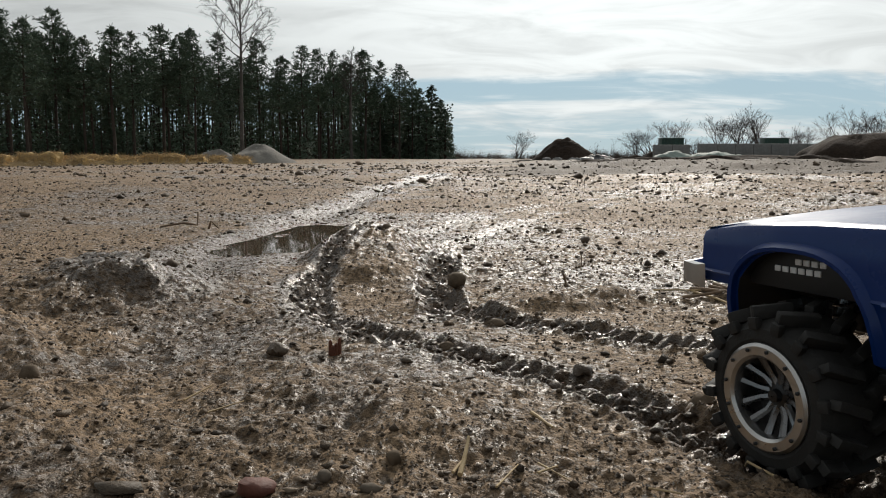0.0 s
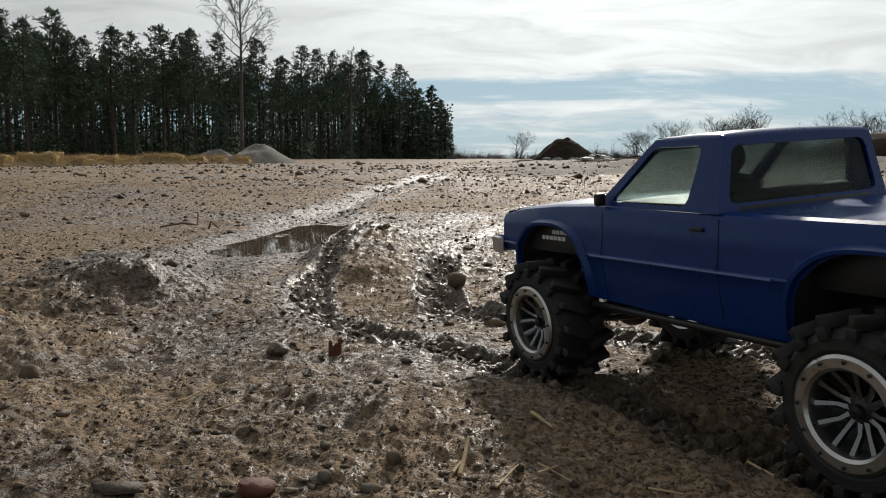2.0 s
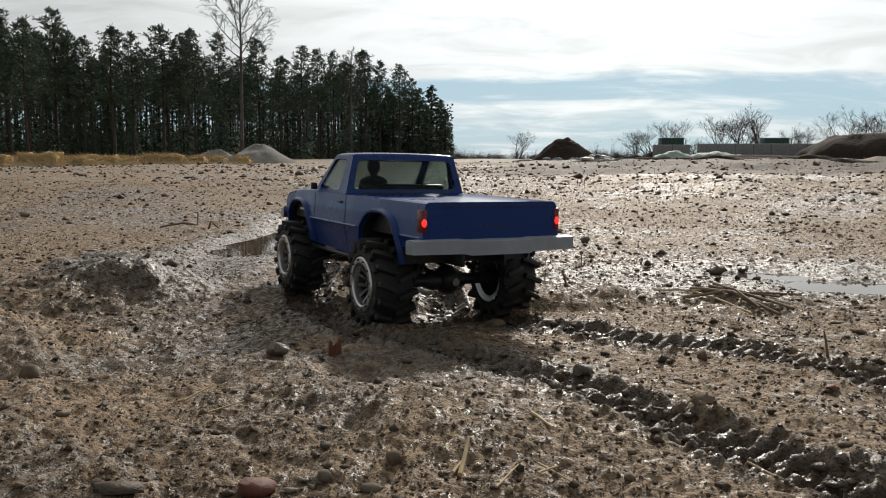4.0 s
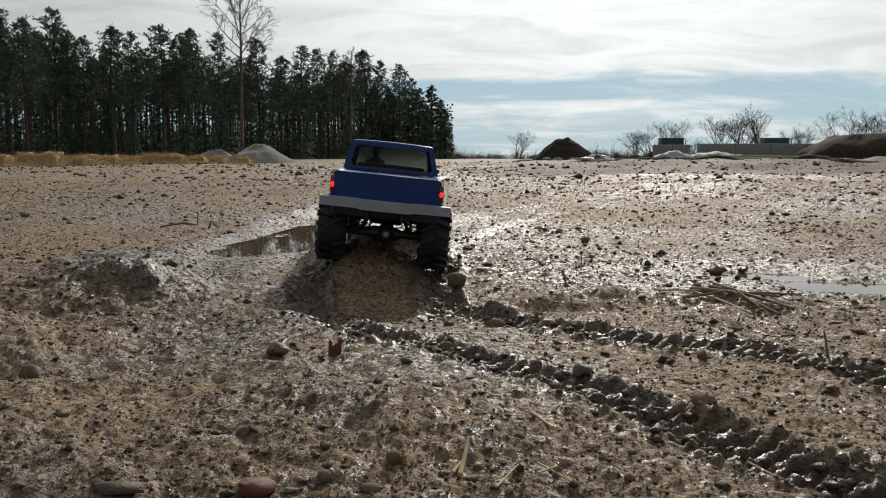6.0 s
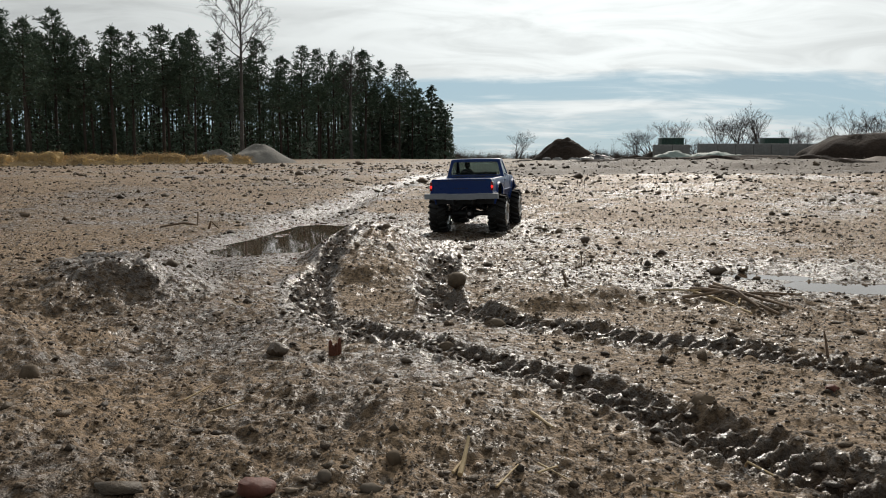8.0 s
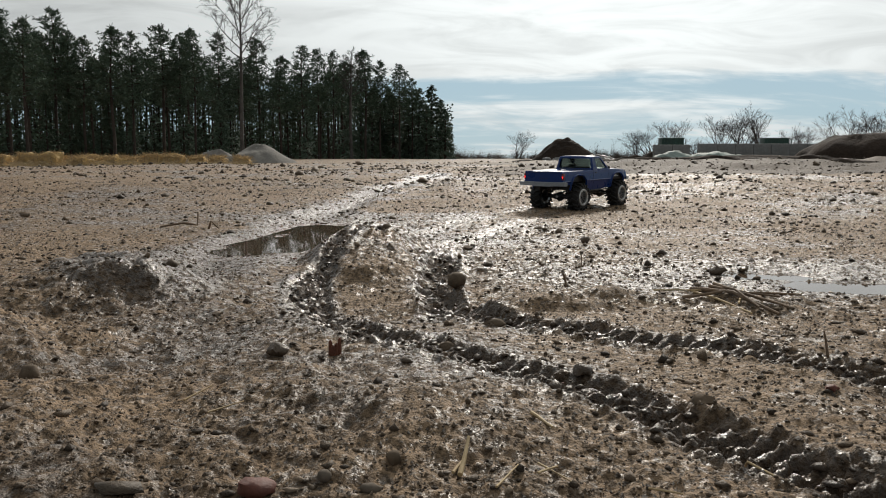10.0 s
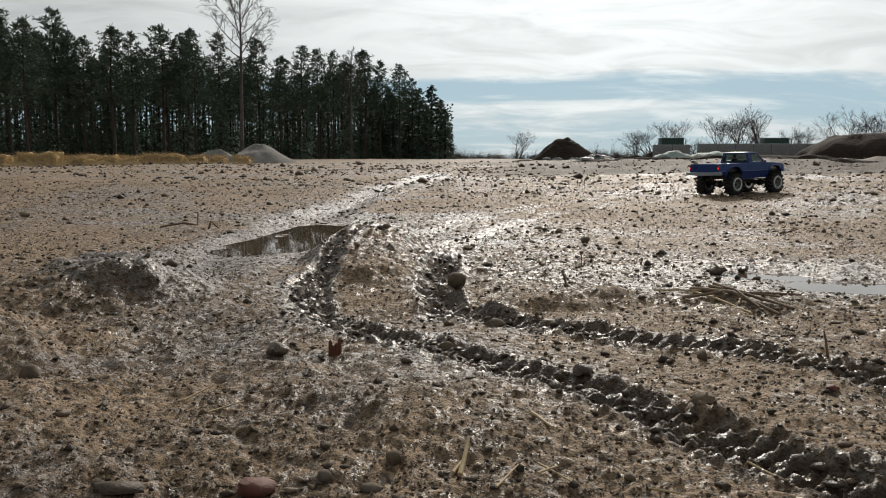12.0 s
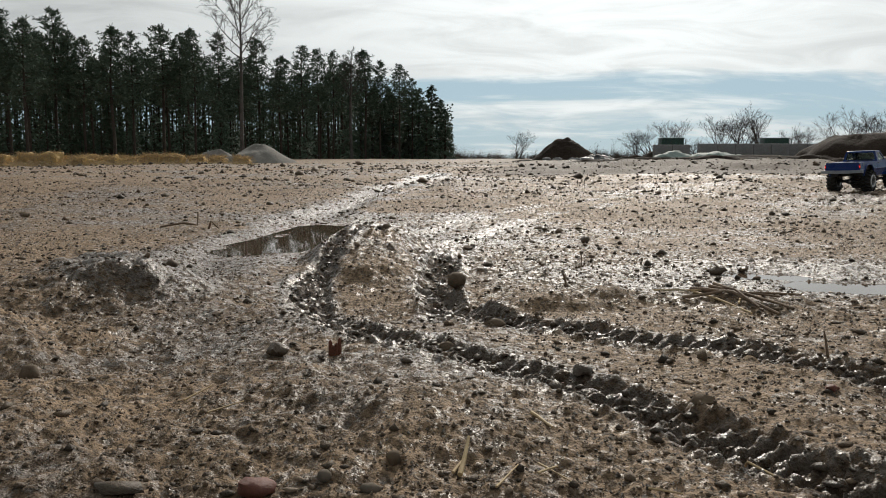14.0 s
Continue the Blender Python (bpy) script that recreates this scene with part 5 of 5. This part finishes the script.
def chassis(truck):
    for s in (1, -1):
        bm = bmesh.new()
        box(bm, (-0.10, s * 0.028 - 0.002, 0.082), (0.385, s * 0.028 + 0.002, 0.098), 0.001)
        part("chassis_rail", bm, CHASSIS, truck)
        for x0, x1 in ((0.012, 0.13), (0.30, 0.19)):
            bm = bmesh.new()
            tube(bm, [(x0, s * 0.045, 0.050), (x1, s * 0.032, 0.072)], 0.0032, 8)
            part("suspension_link", bm, CHASSIS, truck)
        for x in (-0.012, 0.325):
            bm = bmesh.new()
            top, low = Vector((x - 0.012, s * 0.036, 0.122)), Vector((x, s * 0.048, 0.052))
            tube(bm, [top, low.lerp(top, 0.45)], 0.0062, 12)
            tube(bm, [low.lerp(top, 0.5), low], 0.0022, 8)
            coil = [low.lerp(top, 0.08 + 0.8 * k / 70) + Vector((math.cos(k * 0.72) * 0.0075, math.sin(k * 0.72) * 0.0075, 0)) for k in range(71)]
            tube(bm, coil, 0.0011, 5)
            part("shock_absorber", bm, STEEL if x > 0.1 else CHASSIS, truck)
        bm = bmesh.new()
        box(bm, (0.050, s * 0.086 - 0.002, 0.0735), (0.255, s * 0.086 + 0.0025, 0.0785), 0.0015)
        part("rocker_trim", bm, DARKRIM, truck, "dull dark grey rocker strip")
        for x in (0.0, 0.313):
            bm = bmesh.new()
            box(bm, (x - 0.046, s * 0.077 - 0.0008, 0.1135), (x + 0.046, s * 0.077 + 0.0008, 0.1375), 0.0005)
            part("arch_liner", bm, BLACK, truck)
    for x, f in ((0.0, 1), (0.313, -1)):
        bm = bmesh.new()
        tube(bm, [(x, -0.075, HUB_Z), (x, -0.03, HUB_Z), (x, -0.02, HUB_Z), (x, 0.02, HUB_Z), (x, 0.03, HUB_Z), (x, 0.075, HUB_Z)], [0.0075, 0.0075, 0.012, 0.012, 0.0075, 0.0075], 14)
        part("axle", bm, CHASSIS, truck)
        bm = bmesh.new()
        bmesh.ops.create_uvsphere(bm, u_segments=20, v_segments=12, radius=0.019)
        for v in bm.verts:
            v.co = Vector((v.co.x * 1.15 + x, v.co.y * 0.85 - 0.004, v.co.z + HUB_Z))
        part("differential", bm, CHASSIS, truck)
        bm = bmesh.new()
        bmesh.ops.create_cone(bm, cap_ends=True, segments=12, radius1=0.005, radius2=0.0035, depth=0.006)
        bmesh.ops.transform(bm, verts=bm.verts, matrix=pose(x - f * 0.0225, -0.004, HUB_Z, 0, 90, 0))
        part("axle_plug", bm, STEEL, truck)
        bm = bmesh.new()
        tube(bm, [(x + f * 0.02, -0.004, HUB_Z + 0.002), (0.145, 0.0, 0.066)], 0.0038, 10)
        part("drive_shaft", bm, CHASSIS, truck)
    bm = bmesh.new()
    box(bm, (0.11, -0.032, 0.058), (0.185, 0.032, 0.084), 0.006)
    part("gearbox_skid", bm, CHASSIS, truck)
    bm = bmesh.new()
    box(bm, (0.20, -0.024, 0.088), (0.29, 0.024, 0.112), 0.004)
    part("battery_tray", bm, BLACK, truck)
    for s in (1, -1):
        bm = bmesh.new()
        box(bm, (-0.04, s * 0.07 - 0.003, 0.098), (-0.034, s * 0.07 + 0.003, 0.138), 0.001)
        part("body_post", bm, GOLD if s > 0 else BLACK, truck)


def truck_details(truck):
    # rear bumper: a bent grey bar, deeper in the middle
    bm = bmesh.new()
    rows = []
    for y, back, lo, hi in ((-0.105, -0.112, 0.1015, 0.1155), (-0.104, -0.128, 0.1005, 0.117), (-0.045, -0.132, 0.1000, 0.117), (-0.038, -0.136, 0.0985, 0.116), (0.038, -0.136, 0.0985, 0.116), (0.045, -0.132, 0.1000, 0.117), (0.104, -0.128, 0.1005, 0.117), (0.105, -0.112, 0.1015, 0.1155)):
        rows.append([bm.verts.new((-0.114 if abs(y) < 0.1045 else back + 0.004, y, hi)), bm.verts.new((back, y, hi - 0.0012)), bm.verts.new((back, y, lo + 0.0012)), bm.verts.new((-0.112 if abs(y) < 0.1045 else back + 0.004, y, lo))])
    for a, b in zip(rows, rows[1:]):
        for k in range(4):
            bm.faces.new((a[k], a[(k + 1) % 4], b[(k + 1) % 4], b[k]))
    bm.faces.new(rows[0])
    bm.faces.new(rows[-1])
    part("rear_bumper", bm, BUMPER, truck, "matt grey step bumper", smooth=30)
    bm = bmesh.new()
    rows = []
    for y, fx in ((-0.090, 0.398), (-0.086, 0.416), (-0.06, 0.421), (0.06, 0.421), (0.086, 0.416), (0.090, 0.398)):
        rows.append([bm.verts.new((fx - 0.009, y, 0.124)), bm.verts.new((fx, y, 0.1225)), bm.verts.new((fx, y, 0.1085)), bm.verts.new((fx - 0.009, y, 0.107))])
    for a, b in zip(rows, rows[1:]):
        for k in range(4):
            bm.faces.new((a[k], a[(k + 1) % 4], b[(k + 1) % 4], b[k]))
    bm.faces.new(rows[0])
    bm.faces.new(rows[-1])
    part("front_bumper", bm, CHROME, truck, "silver front bumper", smooth=30)
    bm = bmesh.new()
    box(bm, (0.4005, -0.068, 0.124), (0.4045, 0.068, 0.143), 0.001)
    grille = part("grille", bm, BLACK, truck)
    for k in range(4):
        bm = bmesh.new()
        box(bm, (0.4045, -0.045, 0.1265 + 0.0042 * k), (0.4055, 0.045, 0.1280 + 0.0042 * k))
        part("slat", bm, CHROME, grille)
    for s in (1, -1):
        bm = bmesh.new()
        box(bm, (0.404, s * 0.057 - 0.009, 0.127), (0.4065, s * 0.057 + 0.009, 0.140), 0.001)
        part("headlight", bm, WHITE, truck, "pale headlight lens")
        # tail lamp wraps round the corner of the bed
        bm = bmesh.new()
        box(bm, (-0.1170, s * 0.0870 - 0.0034, 0.1240), (-0.1050, s * 0.0870 + 0.0036, 0.1490), 0.0012)
        lamp = part("tail_lamp", bm, TAILDIM, truck, "dark red tail lamp lens")
        bm = bmesh.new()
        bmesh.ops.create_uvsphere(bm, u_segments=16, v_segments=10, radius=0.0036)
        for v in bm.verts:
            v.co = Vector((v.co.x * 0.6 - 0.1165, v.co.y * 0.9 + s * 0.0872, v.co.z * 1.3 + 0.1345))
        part("lit_bulb", bm, TAIL, lamp, "glowing red light")
        bm = bmesh.new()
        box(bm, (0.233, s * 0.0905 - 0.005, 0.159), (0.2385, s * 0.0905 + 0.0045, 0.1695), 0.002)
        part("wing_mirror", bm, BLACK, truck)
        bm = bmesh.new()
        y = s * (body_half(0.13, 0.145) + 0.0012)
        box(bm, (0.125, y - 0.0012, 0.1445), (0.137, y + 0.0010, 0.1475), 0.0006)
        part("door_handle", bm, BLACK, truck)
        # shut lines of the door
        for x in (0.112, 0.236):
            bm = bmesh.new()
            pts = [(x, s * (body_half(x, z) + 0.00015), z) for z in (0.082, 0.095, 0.1165, 0.1185, 0.135, 0.1535)]
            tube(bm, pts, 0.00032, 4)
            part("door_seam", bm, BLACK, truck)
        # side moulding along the crease
        for xa, xb in ((0.066, 0.250), (-0.112, -0.066)):
            bm = bmesh.new()
            pts = [(xa + (xb - xa) * k / 12, s * (body_half(xa + (xb - xa) * k / 12, 0.118) + 0.0002), 0.118) for k in range(13)]
            tube(bm, pts, 0.0012, 6)
            part("side_moulding", bm, TRIM, truck, "lighter blue side moulding")
        for cx in (0.0, 0.313):
            arch_flare(truck, cx, s)
        # marks on the liner over the front wheel, too small to read
        for row, n, z in ((0, 4, 0.1300), (1, 6, 0.1245)):
            for k in range(n):
                bm = bmesh.new()
                x = 0.298 + 0.0062 * k + 0.004 * row
                y = s * 0.0778
                box(bm, (x, y - 0.0009, z), (x + 0.0045, y + 0.0009, z + 0.0036), 0.0002)
                part("decal_bar", bm, WHITE, truck)
    # marks on the tailgate, too small to read
    for k in range(5):
        bm = bmesh.new()
        y = 0.018 - 0.0085 * k
        box(bm, (-0.1163, y - 0.0026, 0.1290), (-0.1155, y + 0.0026, 0.1316))
        part("tailgate_mark", bm, MARK, truck)
    # scratch-like seam across the tailgate top
    bm = bmesh.new()
    tube(bm, [(-0.1161, 0.07, 0.1515), (-0.1161, 0.0, 0.1522), (-0.1161, -0.07, 0.1515)], 0.0005, 4)
    part("tailgate_seam", bm, BLACK, truck)
    # inside the cab: bench, dash and a plain driver doll
    bm = bmesh.new()
    box(bm, (0.112, -0.070, 0.150), (0.235, 0.070, 0.1615), 0.002)
    part("cab_floor", bm, BLACK, truck)
    bm = bmesh.new()
    box(bm, (0.122, -0.064, 0.158), (0.134, 0.064, 0.170), 0.004)
    part("bench_back", bm, BLACK, truck)
    bm = bmesh.new()
    profile = [(0.0005, 0.0455), (0.0055, 0.0445), (0.0085, 0.040), (0.0092, 0.035), (0.0080, 0.0290), (0.0050, 0.0255), (0.0048, 0.0235), (0.0120, 0.0215), (0.0185, 0.0175), (0.0200, 0.010), (0.0185, 0.0)]
    lathe(bm, profile, 20, "Y")
    bmesh.ops.transform(bm, verts=bm.verts, matrix=pose(0.152, 0.032, 0.158, 90, 0, 0))
    part("driver_doll", bm, SKIN, truck, "small dark plain doll at the wheel")


def make_truck():
    truck = new("toy_truck")
    part("body", truck_body(), [PAINT, BLACK], truck, smooth=30)
    truck_cab(truck)
    truck_details(truck)
    chassis(truck)
    wheels = []
    first = make_wheel(truck)
    for x, s in ((0.0, 1), (0.0, -1), (WHEELBASE, 1), (WHEELBASE, -1)):
        w = first if not wheels else copy_thing(first, Matrix.Identity(4))
        w.parent = truck
        wheels.append((w, x, s))
    tagged(truck, "muddy blue radio-controlled pickup truck on lifted mud tyres", "toy truck")
    return truck, wheels
# ---- stones, sticks and straw lying on the mud ----
def stone(name, x, y, size, mat, seed, label, group="", squash=0.7, sink=0.25, sharp=0.35):
    bm = bmesh.new()
    bmesh.ops.create_icosphere(bm, subdivisions=2, radius=1.0)
    rnd = random.Random(seed)
    a, b = rnd.uniform(0.9, 1.25), rnd.uniform(0.75, 1.0)
    for v in bm.verts:
        k = 1 + sharp * noise.noise(v.co * 1.3 + Vector((seed * 3.1, 0, 0))) + 0.4 * sharp * noise.noise(v.co * 3.7 + Vector((0, seed, 0)))
        v.co = Vector((v.co.x * a, v.co.y * b, v.co.z * squash)) * k * size
    ob = part(name, bm, mat, smooth=60)
    ob.location = (x, y, ground_z(x, y) + size * squash * (1 - 2 * sink) * 0.8)
    ob.rotation_euler = (rnd.uniform(-0.2, 0.2), rnd.uniform(-0.2, 0.2), rnd.uniform(0, 6.28))
    return tagged(ob, label, "stone", group)


def stones():
    stone("pebble", 0.022, 1.255, 0.0165, STONE, 3, "smooth tan pebble lying on the mound's flank", "", 0.85, 0.12, 0.15)
    stone("pebble", -0.115, 1.62, 0.012, STONE, 31, "smooth tan pebble on the mound's crest", "", 0.7, 0.2, 0.2)
    stone("clod", 0.366, 2.05, 0.012, CLOD, 5, "angular dark clod on open mud", "", 0.9, 0.05, 0.5)
    stone("clod", -0.692, 1.43, 0.014, CLOD, 6, "rounded dark clod of mud", "", 0.6, 0.2)
    stone("red_stone", -0.107, 0.438, 0.0112, REDSTONE, 7, "weathered red stone bedded in brown soil", "", 0.62, 0.42, 0.45)
    stone("pebble", -0.069, 0.446, 0.0042, GREYSTONE, 8, "small rounded grey pebble", "", 0.95, 0.15, 0.2)
    stone("pebble", -0.041, 0.440, 0.0062, GREYSTONE, 9, "pale flat grey pebble", "", 0.6, 0.2, 0.3)
    stone("pebble", -0.030, 0.470, 0.0052, STONE, 10, "brown rounded pebble in the soil", "", 0.9, 0.2, 0.3)
    stone("clod", -0.345, 0.650, 0.0085, STONE, 11, "pointed brown clod of earth", "", 1.0, 0.2, 0.4)
    stone("clod", -0.156, 0.735, 0.0095, CLOD, 12, "dark angular clod in a wet hollow", "", 0.7, 0.1, 0.5)
    stone("clod", 0.123, 0.690, 0.0085, CLOD, 13, "dark clod beside the tyre track", "", 0.7, 0.3, 0.6)
    stone("clod", 0.475, 1.37, 0.013, CLOD, 14, "ragged dark clod at the puddle's edge", "", 0.7, 0.1, 0.6)
    stone("pebble", 0.060, 0.925, 0.011, STONE, 15, "half buried tan pebble in wet mud", "", 0.6, 0.25, 0.25)
    stone("pebble", 0.005, 0.800, 0.010, STONE, 16, "tan broken stone at the foot of the mound", "", 0.6, 0.2, 0.5)
    rnd = random.Random(17)
    kinds = [stone("pebble", 0.2 + 0.01 * k, 0.6, 0.01, m, 40 + k, "small stone half sunk in the mud", "strewn stones", q, 0.2, s)
             for k, (m, q, s) in enumerate(((STONE, 0.6, 0.6), (CLOD, 0.6, 0.7), (CLOD, 0.7, 0.8), (CLOD, 0.5, 0.7), (CRUMB, 0.55, 0.7), (REDSTONE, 0.6, 0.5)))]
    for k in range(110):
        d = 0.55 * math.exp(rnd.random() * math.log(7.5 / 0.55))
        a = rnd.uniform(-0.56, 0.56)
        x, y = d * math.sin(a), d * math.cos(a)
        size = min((0.0016 + 0.0017 * d ** 0.8) * math.exp(rnd.gauss(0, 0.4)), 0.013)
        kind = kinds[k % 5 if k % 17 else 5]
        ob = kind if k < 5 and k % 17 else copy_thing(kind, Matrix.Identity(4))
        ob.location = (x, y, ground_z(x, y) + size * 0.25)
        ob.rotation_euler = (rnd.uniform(-0.3, 0.3), rnd.uniform(-0.3, 0.3), rnd.uniform(0, 6.28))
        ob.scale = (size / 0.01,) * 3
    x, y = 0.31, 0.62
    kinds[5].location = (x, y, ground_z(x, y) + 0.002)
    kinds[5].scale = (0.5, 0.5, 0.5)


def stick(name, pts, r, mat, label, category, group="", taper=0.6):
    """A bent stick through points given as x, y and height above the soil."""
    bm = bmesh.new()
    w = [Vector((x, y, ground_z(x, y) + h)) for x, y, h in pts]
    rich = []
    for a, b in zip(w, w[1:]):
        rich += [a.lerp(b, k / 3) + Vector((0, 0, 0.15 * r * math.sin(k * 2 + a.x * 90))) for k in range(3)]
    rich.append(w[-1])
    n = len(rich)
    tube(bm, rich, [r * (1 - (1 - taper) * k / (n - 1)) for k in range(n)], 7)
    return tagged(part(name, bm, mat), label, category, group)


def sticks():
    P = "sticks heaped by the puddle"
    for a, b, r, m in (((0.366, 1.125, 0.012), (0.440, 0.990, 0.008), 0.0038, STICK), ((0.385, 1.110, 0.016), (0.460, 1.010, 0.006), 0.0030, STICK),
                       ((0.360, 1.118, 0.006), (0.405, 0.985, 0.005), 0.0022, DRYSTRAW), ((0.310, 1.110, 0.004), (0.375, 1.085, 0.006), 0.0016, DRYSTRAW),
                       ((0.395, 1.120, 0.018), (0.420, 1.000, 0.010), 0.0028, STICK), ((0.340, 1.075, 0.004), (0.470, 1.060, 0.008), 0.0024, STICK),
                       ((0.375, 1.130, 0.010), (0.500, 1.085, 0.006), 0.0022, STICK), ((0.400, 1.04, 0.006), (0.445, 1.12, 0.012), 0.0016, DRYSTRAW)):
        a, b, r = (a[0] - 0.028, a[1] - 0.050, a[2] * 0.4), (b[0] - 0.030, b[1] - 0.030, b[2] * 0.5), r * 0.9
        mid = tuple((p + q) / 2 for p, q in zip(a, b))
        stick("stick", [a, mid, b], r, m, "dry brown stick in a small heap on mud" if m is STICK else "pale straw stalk among heaped sticks", "stick", P)
    stick("twig", [(0.188, 1.20, -0.002), (0.186, 1.20, 0.012), (0.181, 1.195, 0.026)], 0.0022, STICK, "short dark twig standing up from mud", "twig")
    stick("twig", [(0.262, 1.50, -0.002), (0.262, 1.50, 0.02), (0.260, 1.50, 0.034)], 0.0013, STICK, "thin dark twig standing up from mud", "twig")
    stick("twig", [(0.100, 1.17, 0.003), (0.125, 1.13, 0.004), (0.140, 1.10, 0.003)], 0.0030, DRYSTRAW, "pale broken twig lying on mud", "twig")
    stick("twig", [(-0.86, 2.42, 0.005), (-0.79, 2.44, 0.012), (-0.755, 2.45, 0.010), (-0.752, 2.45, 0.05)], 0.0032, STICK, "dark forked twig lying on far mud", "twig")
    stick("twig", [(-0.700, 2.38, 0.002), (-0.690, 2.37, 0.025), (-0.665, 2.36, 0.004)], 0.0036, STICK, "short dark bent twig on far mud", "twig")
    stick("twig", [(0.362, 0.735, 0.0), (0.360, 0.735, 0.012), (0.356, 0.733, 0.030)], 0.0014, STICK, "thin dark twig standing by the track", "twig")
    S = "straw stalks on the soil"
    for pts, r in ((((0.010, 0.452, 0.003), (0.013, 0.465, 0.007), (0.016, 0.480, 0.009)), 0.0017), (((0.006, 0.455, 0.002), (0.014, 0.474, 0.003)), 0.0011),
                   (((0.064, 0.560, 0.003), (0.075, 0.530, 0.003)), 0.0016), (((0.055, 0.445, 0.003), (0.068, 0.458, 0.005), (0.070, 0.470, 0.002)), 0.0008),
                   (((0.058, 0.470, 0.002), (0.076, 0.440, 0.002)), 0.0007), (((0.205, 0.440, 0.002), (0.186, 0.470, 0.006), (0.190, 0.49, 0.003)), 0.0010),
                   (((-0.170, 0.560, 0.001), (-0.150, 0.585, 0.003)), 0.0008), (((-0.205, 0.615, 0.002), (-0.190, 0.640, 0.006)), 0.0009),
                   (((0.030, 0.43, 0.002), (0.045, 0.46, 0.003)), 0.0008), (((0.118, 0.44, 0.002), (0.135, 0.43, 0.003)), 0.0008)):
        stick("straw_stalk", list(pts), r, DRYSTRAW, "pale dry straw stalk lying on brown soil", "straw", S)
    # a split rusty stub of wood standing in the hollow
    bm = bmesh.new()
    for dx, h, r in ((-0.0044, 0.015, 0.0022), (-0.0016, 0.010, 0.0030), (0.0016, 0.012, 0.0028), (0.0042, 0.017, 0.0020)):
        tube(bm, [(dx, 0, -0.004), (dx * 0.95, 0.001, h * 0.5), (dx * 1.0, 0.0, h * 0.9), (dx + 0.0006, 0.0, h)], [r, r, r * 0.8, r * 0.3], 6)
    ob = part("wood_stub", bm, RUST)
    ob.location = (-0.1, 0.725, ground_z(-0.1, 0.725))
    tagged(ob, "split reddish stub of wood standing in mud", "wood stub")


stones()
sticks()


# ---- what moves ----
# seconds; place of the rear axle on the ground; roll, pitch and heading in degrees
TRUCK_ROWS = (
    (0.0, 0.420, 0.224, 0.001, -3.3, 0.3, 112.6),
    (0.5, 0.401, 0.303, 0.004, -3.7, 0.4, 112.8),
    (1.0, 0.366, 0.356, 0.002, -3.8, 0.3, 113.3),
    (1.5, 0.339, 0.415, 0.002, -3.1, 0.8, 114.9),
    (2.0, 0.324, 0.477, 0.003, -3.2, 1.3, 117.2),
    (2.5, 0.245, 0.610, 0.000, -3.7, 2.4, 120.2),
    (3.0, 0.121, 0.813, -0.009, -1.2, 5.0, 123.5),
    (3.2, 0.095, 0.856, -0.013, -0.1, 3.6, 123.5),
    (4.0, 0.000, 1.000, -0.016, 1.0, 0.0, 118.0),
    (4.7, -0.066, 1.110, -0.020, 2.2, -5.0, 110.5),
    (5.3, -0.103, 1.212, -0.022, 3.2, -8.2, 103.6),
    (5.5, -0.105, 1.264, -0.011, 2.8, -3.3, 100.9),
    (6.0, -0.109, 1.392, 0.007, 6.0, -0.4, 92.8),
    (6.5, -0.098, 1.599, 0.013, 10.1, 3.3, 84.4),
    (7.0, -0.032, 1.869, -0.003, 7.1, 1.3, 77.0),
    (7.5, 0.030, 2.133, -0.021, -0.5, 0.2, 76.5),
    (8.2, 0.100, 2.448, -0.025, -1.3, -0.3, 77.9),
    (9.0, 0.215, 2.800, -0.022, -0.6, -0.6, 68.0),
    (9.7, 0.375, 3.090, -0.018, 0.3, -1.0, 54.5),
    (10.3, 0.577, 3.353, -0.014, 0.9, -1.3, 45.1),
    (11.0, 0.883, 3.651, -0.005, -0.7, -2.1, 40.1),
    (11.8, 1.306, 4.019, 0.005, -0.4, -1.0, 33.3),
    (12.5, 1.643, 4.140, 0.005, -2.5, -1.8, 28.8),
    (13.0, 1.860, 4.170, 0.005, -3.0, -1.6, 32.0),
    (13.5, 2.041, 4.220, 0.008, -2.3, -2.5, 38.0),
    (14.0, 2.209, 4.332, 0.012, -1.8, -2.0, 41.5),
)


def motions():
    truck, wheels = TRUCK
    walk(truck, [(t, pose(x, y, z, rx, ry, rz)) for t, x, y, z, rx, ry, rz in TRUCK_ROWS])
    # wheels roll with the way that the truck has made
    ts = np.arange(0.0, 14.01, 0.1)
    cols = [np.interp(ts, [r[0] for r in TRUCK_ROWS], [r[k] for r in TRUCK_ROWS]) for k in (1, 2, 6)]
    step = np.hypot(np.diff(cols[0]), np.diff(cols[1]))
    way = np.concatenate([[0], np.cumsum(step)])
    for wheel, x, side in wheels:
        rows = []
        for t, s in zip(ts, way):
            turn = math.degrees(s / WHEEL_R)
            rows.append((float(t), pose(x, side * HUB_Y, HUB_Z, 0, 0, 0 if side > 0 else 180) @ pose(0, 0, 0, 0, turn * side + 20 * x, 0)))
        walk(wheel, rows)


TRUCK = make_truck()
motions()
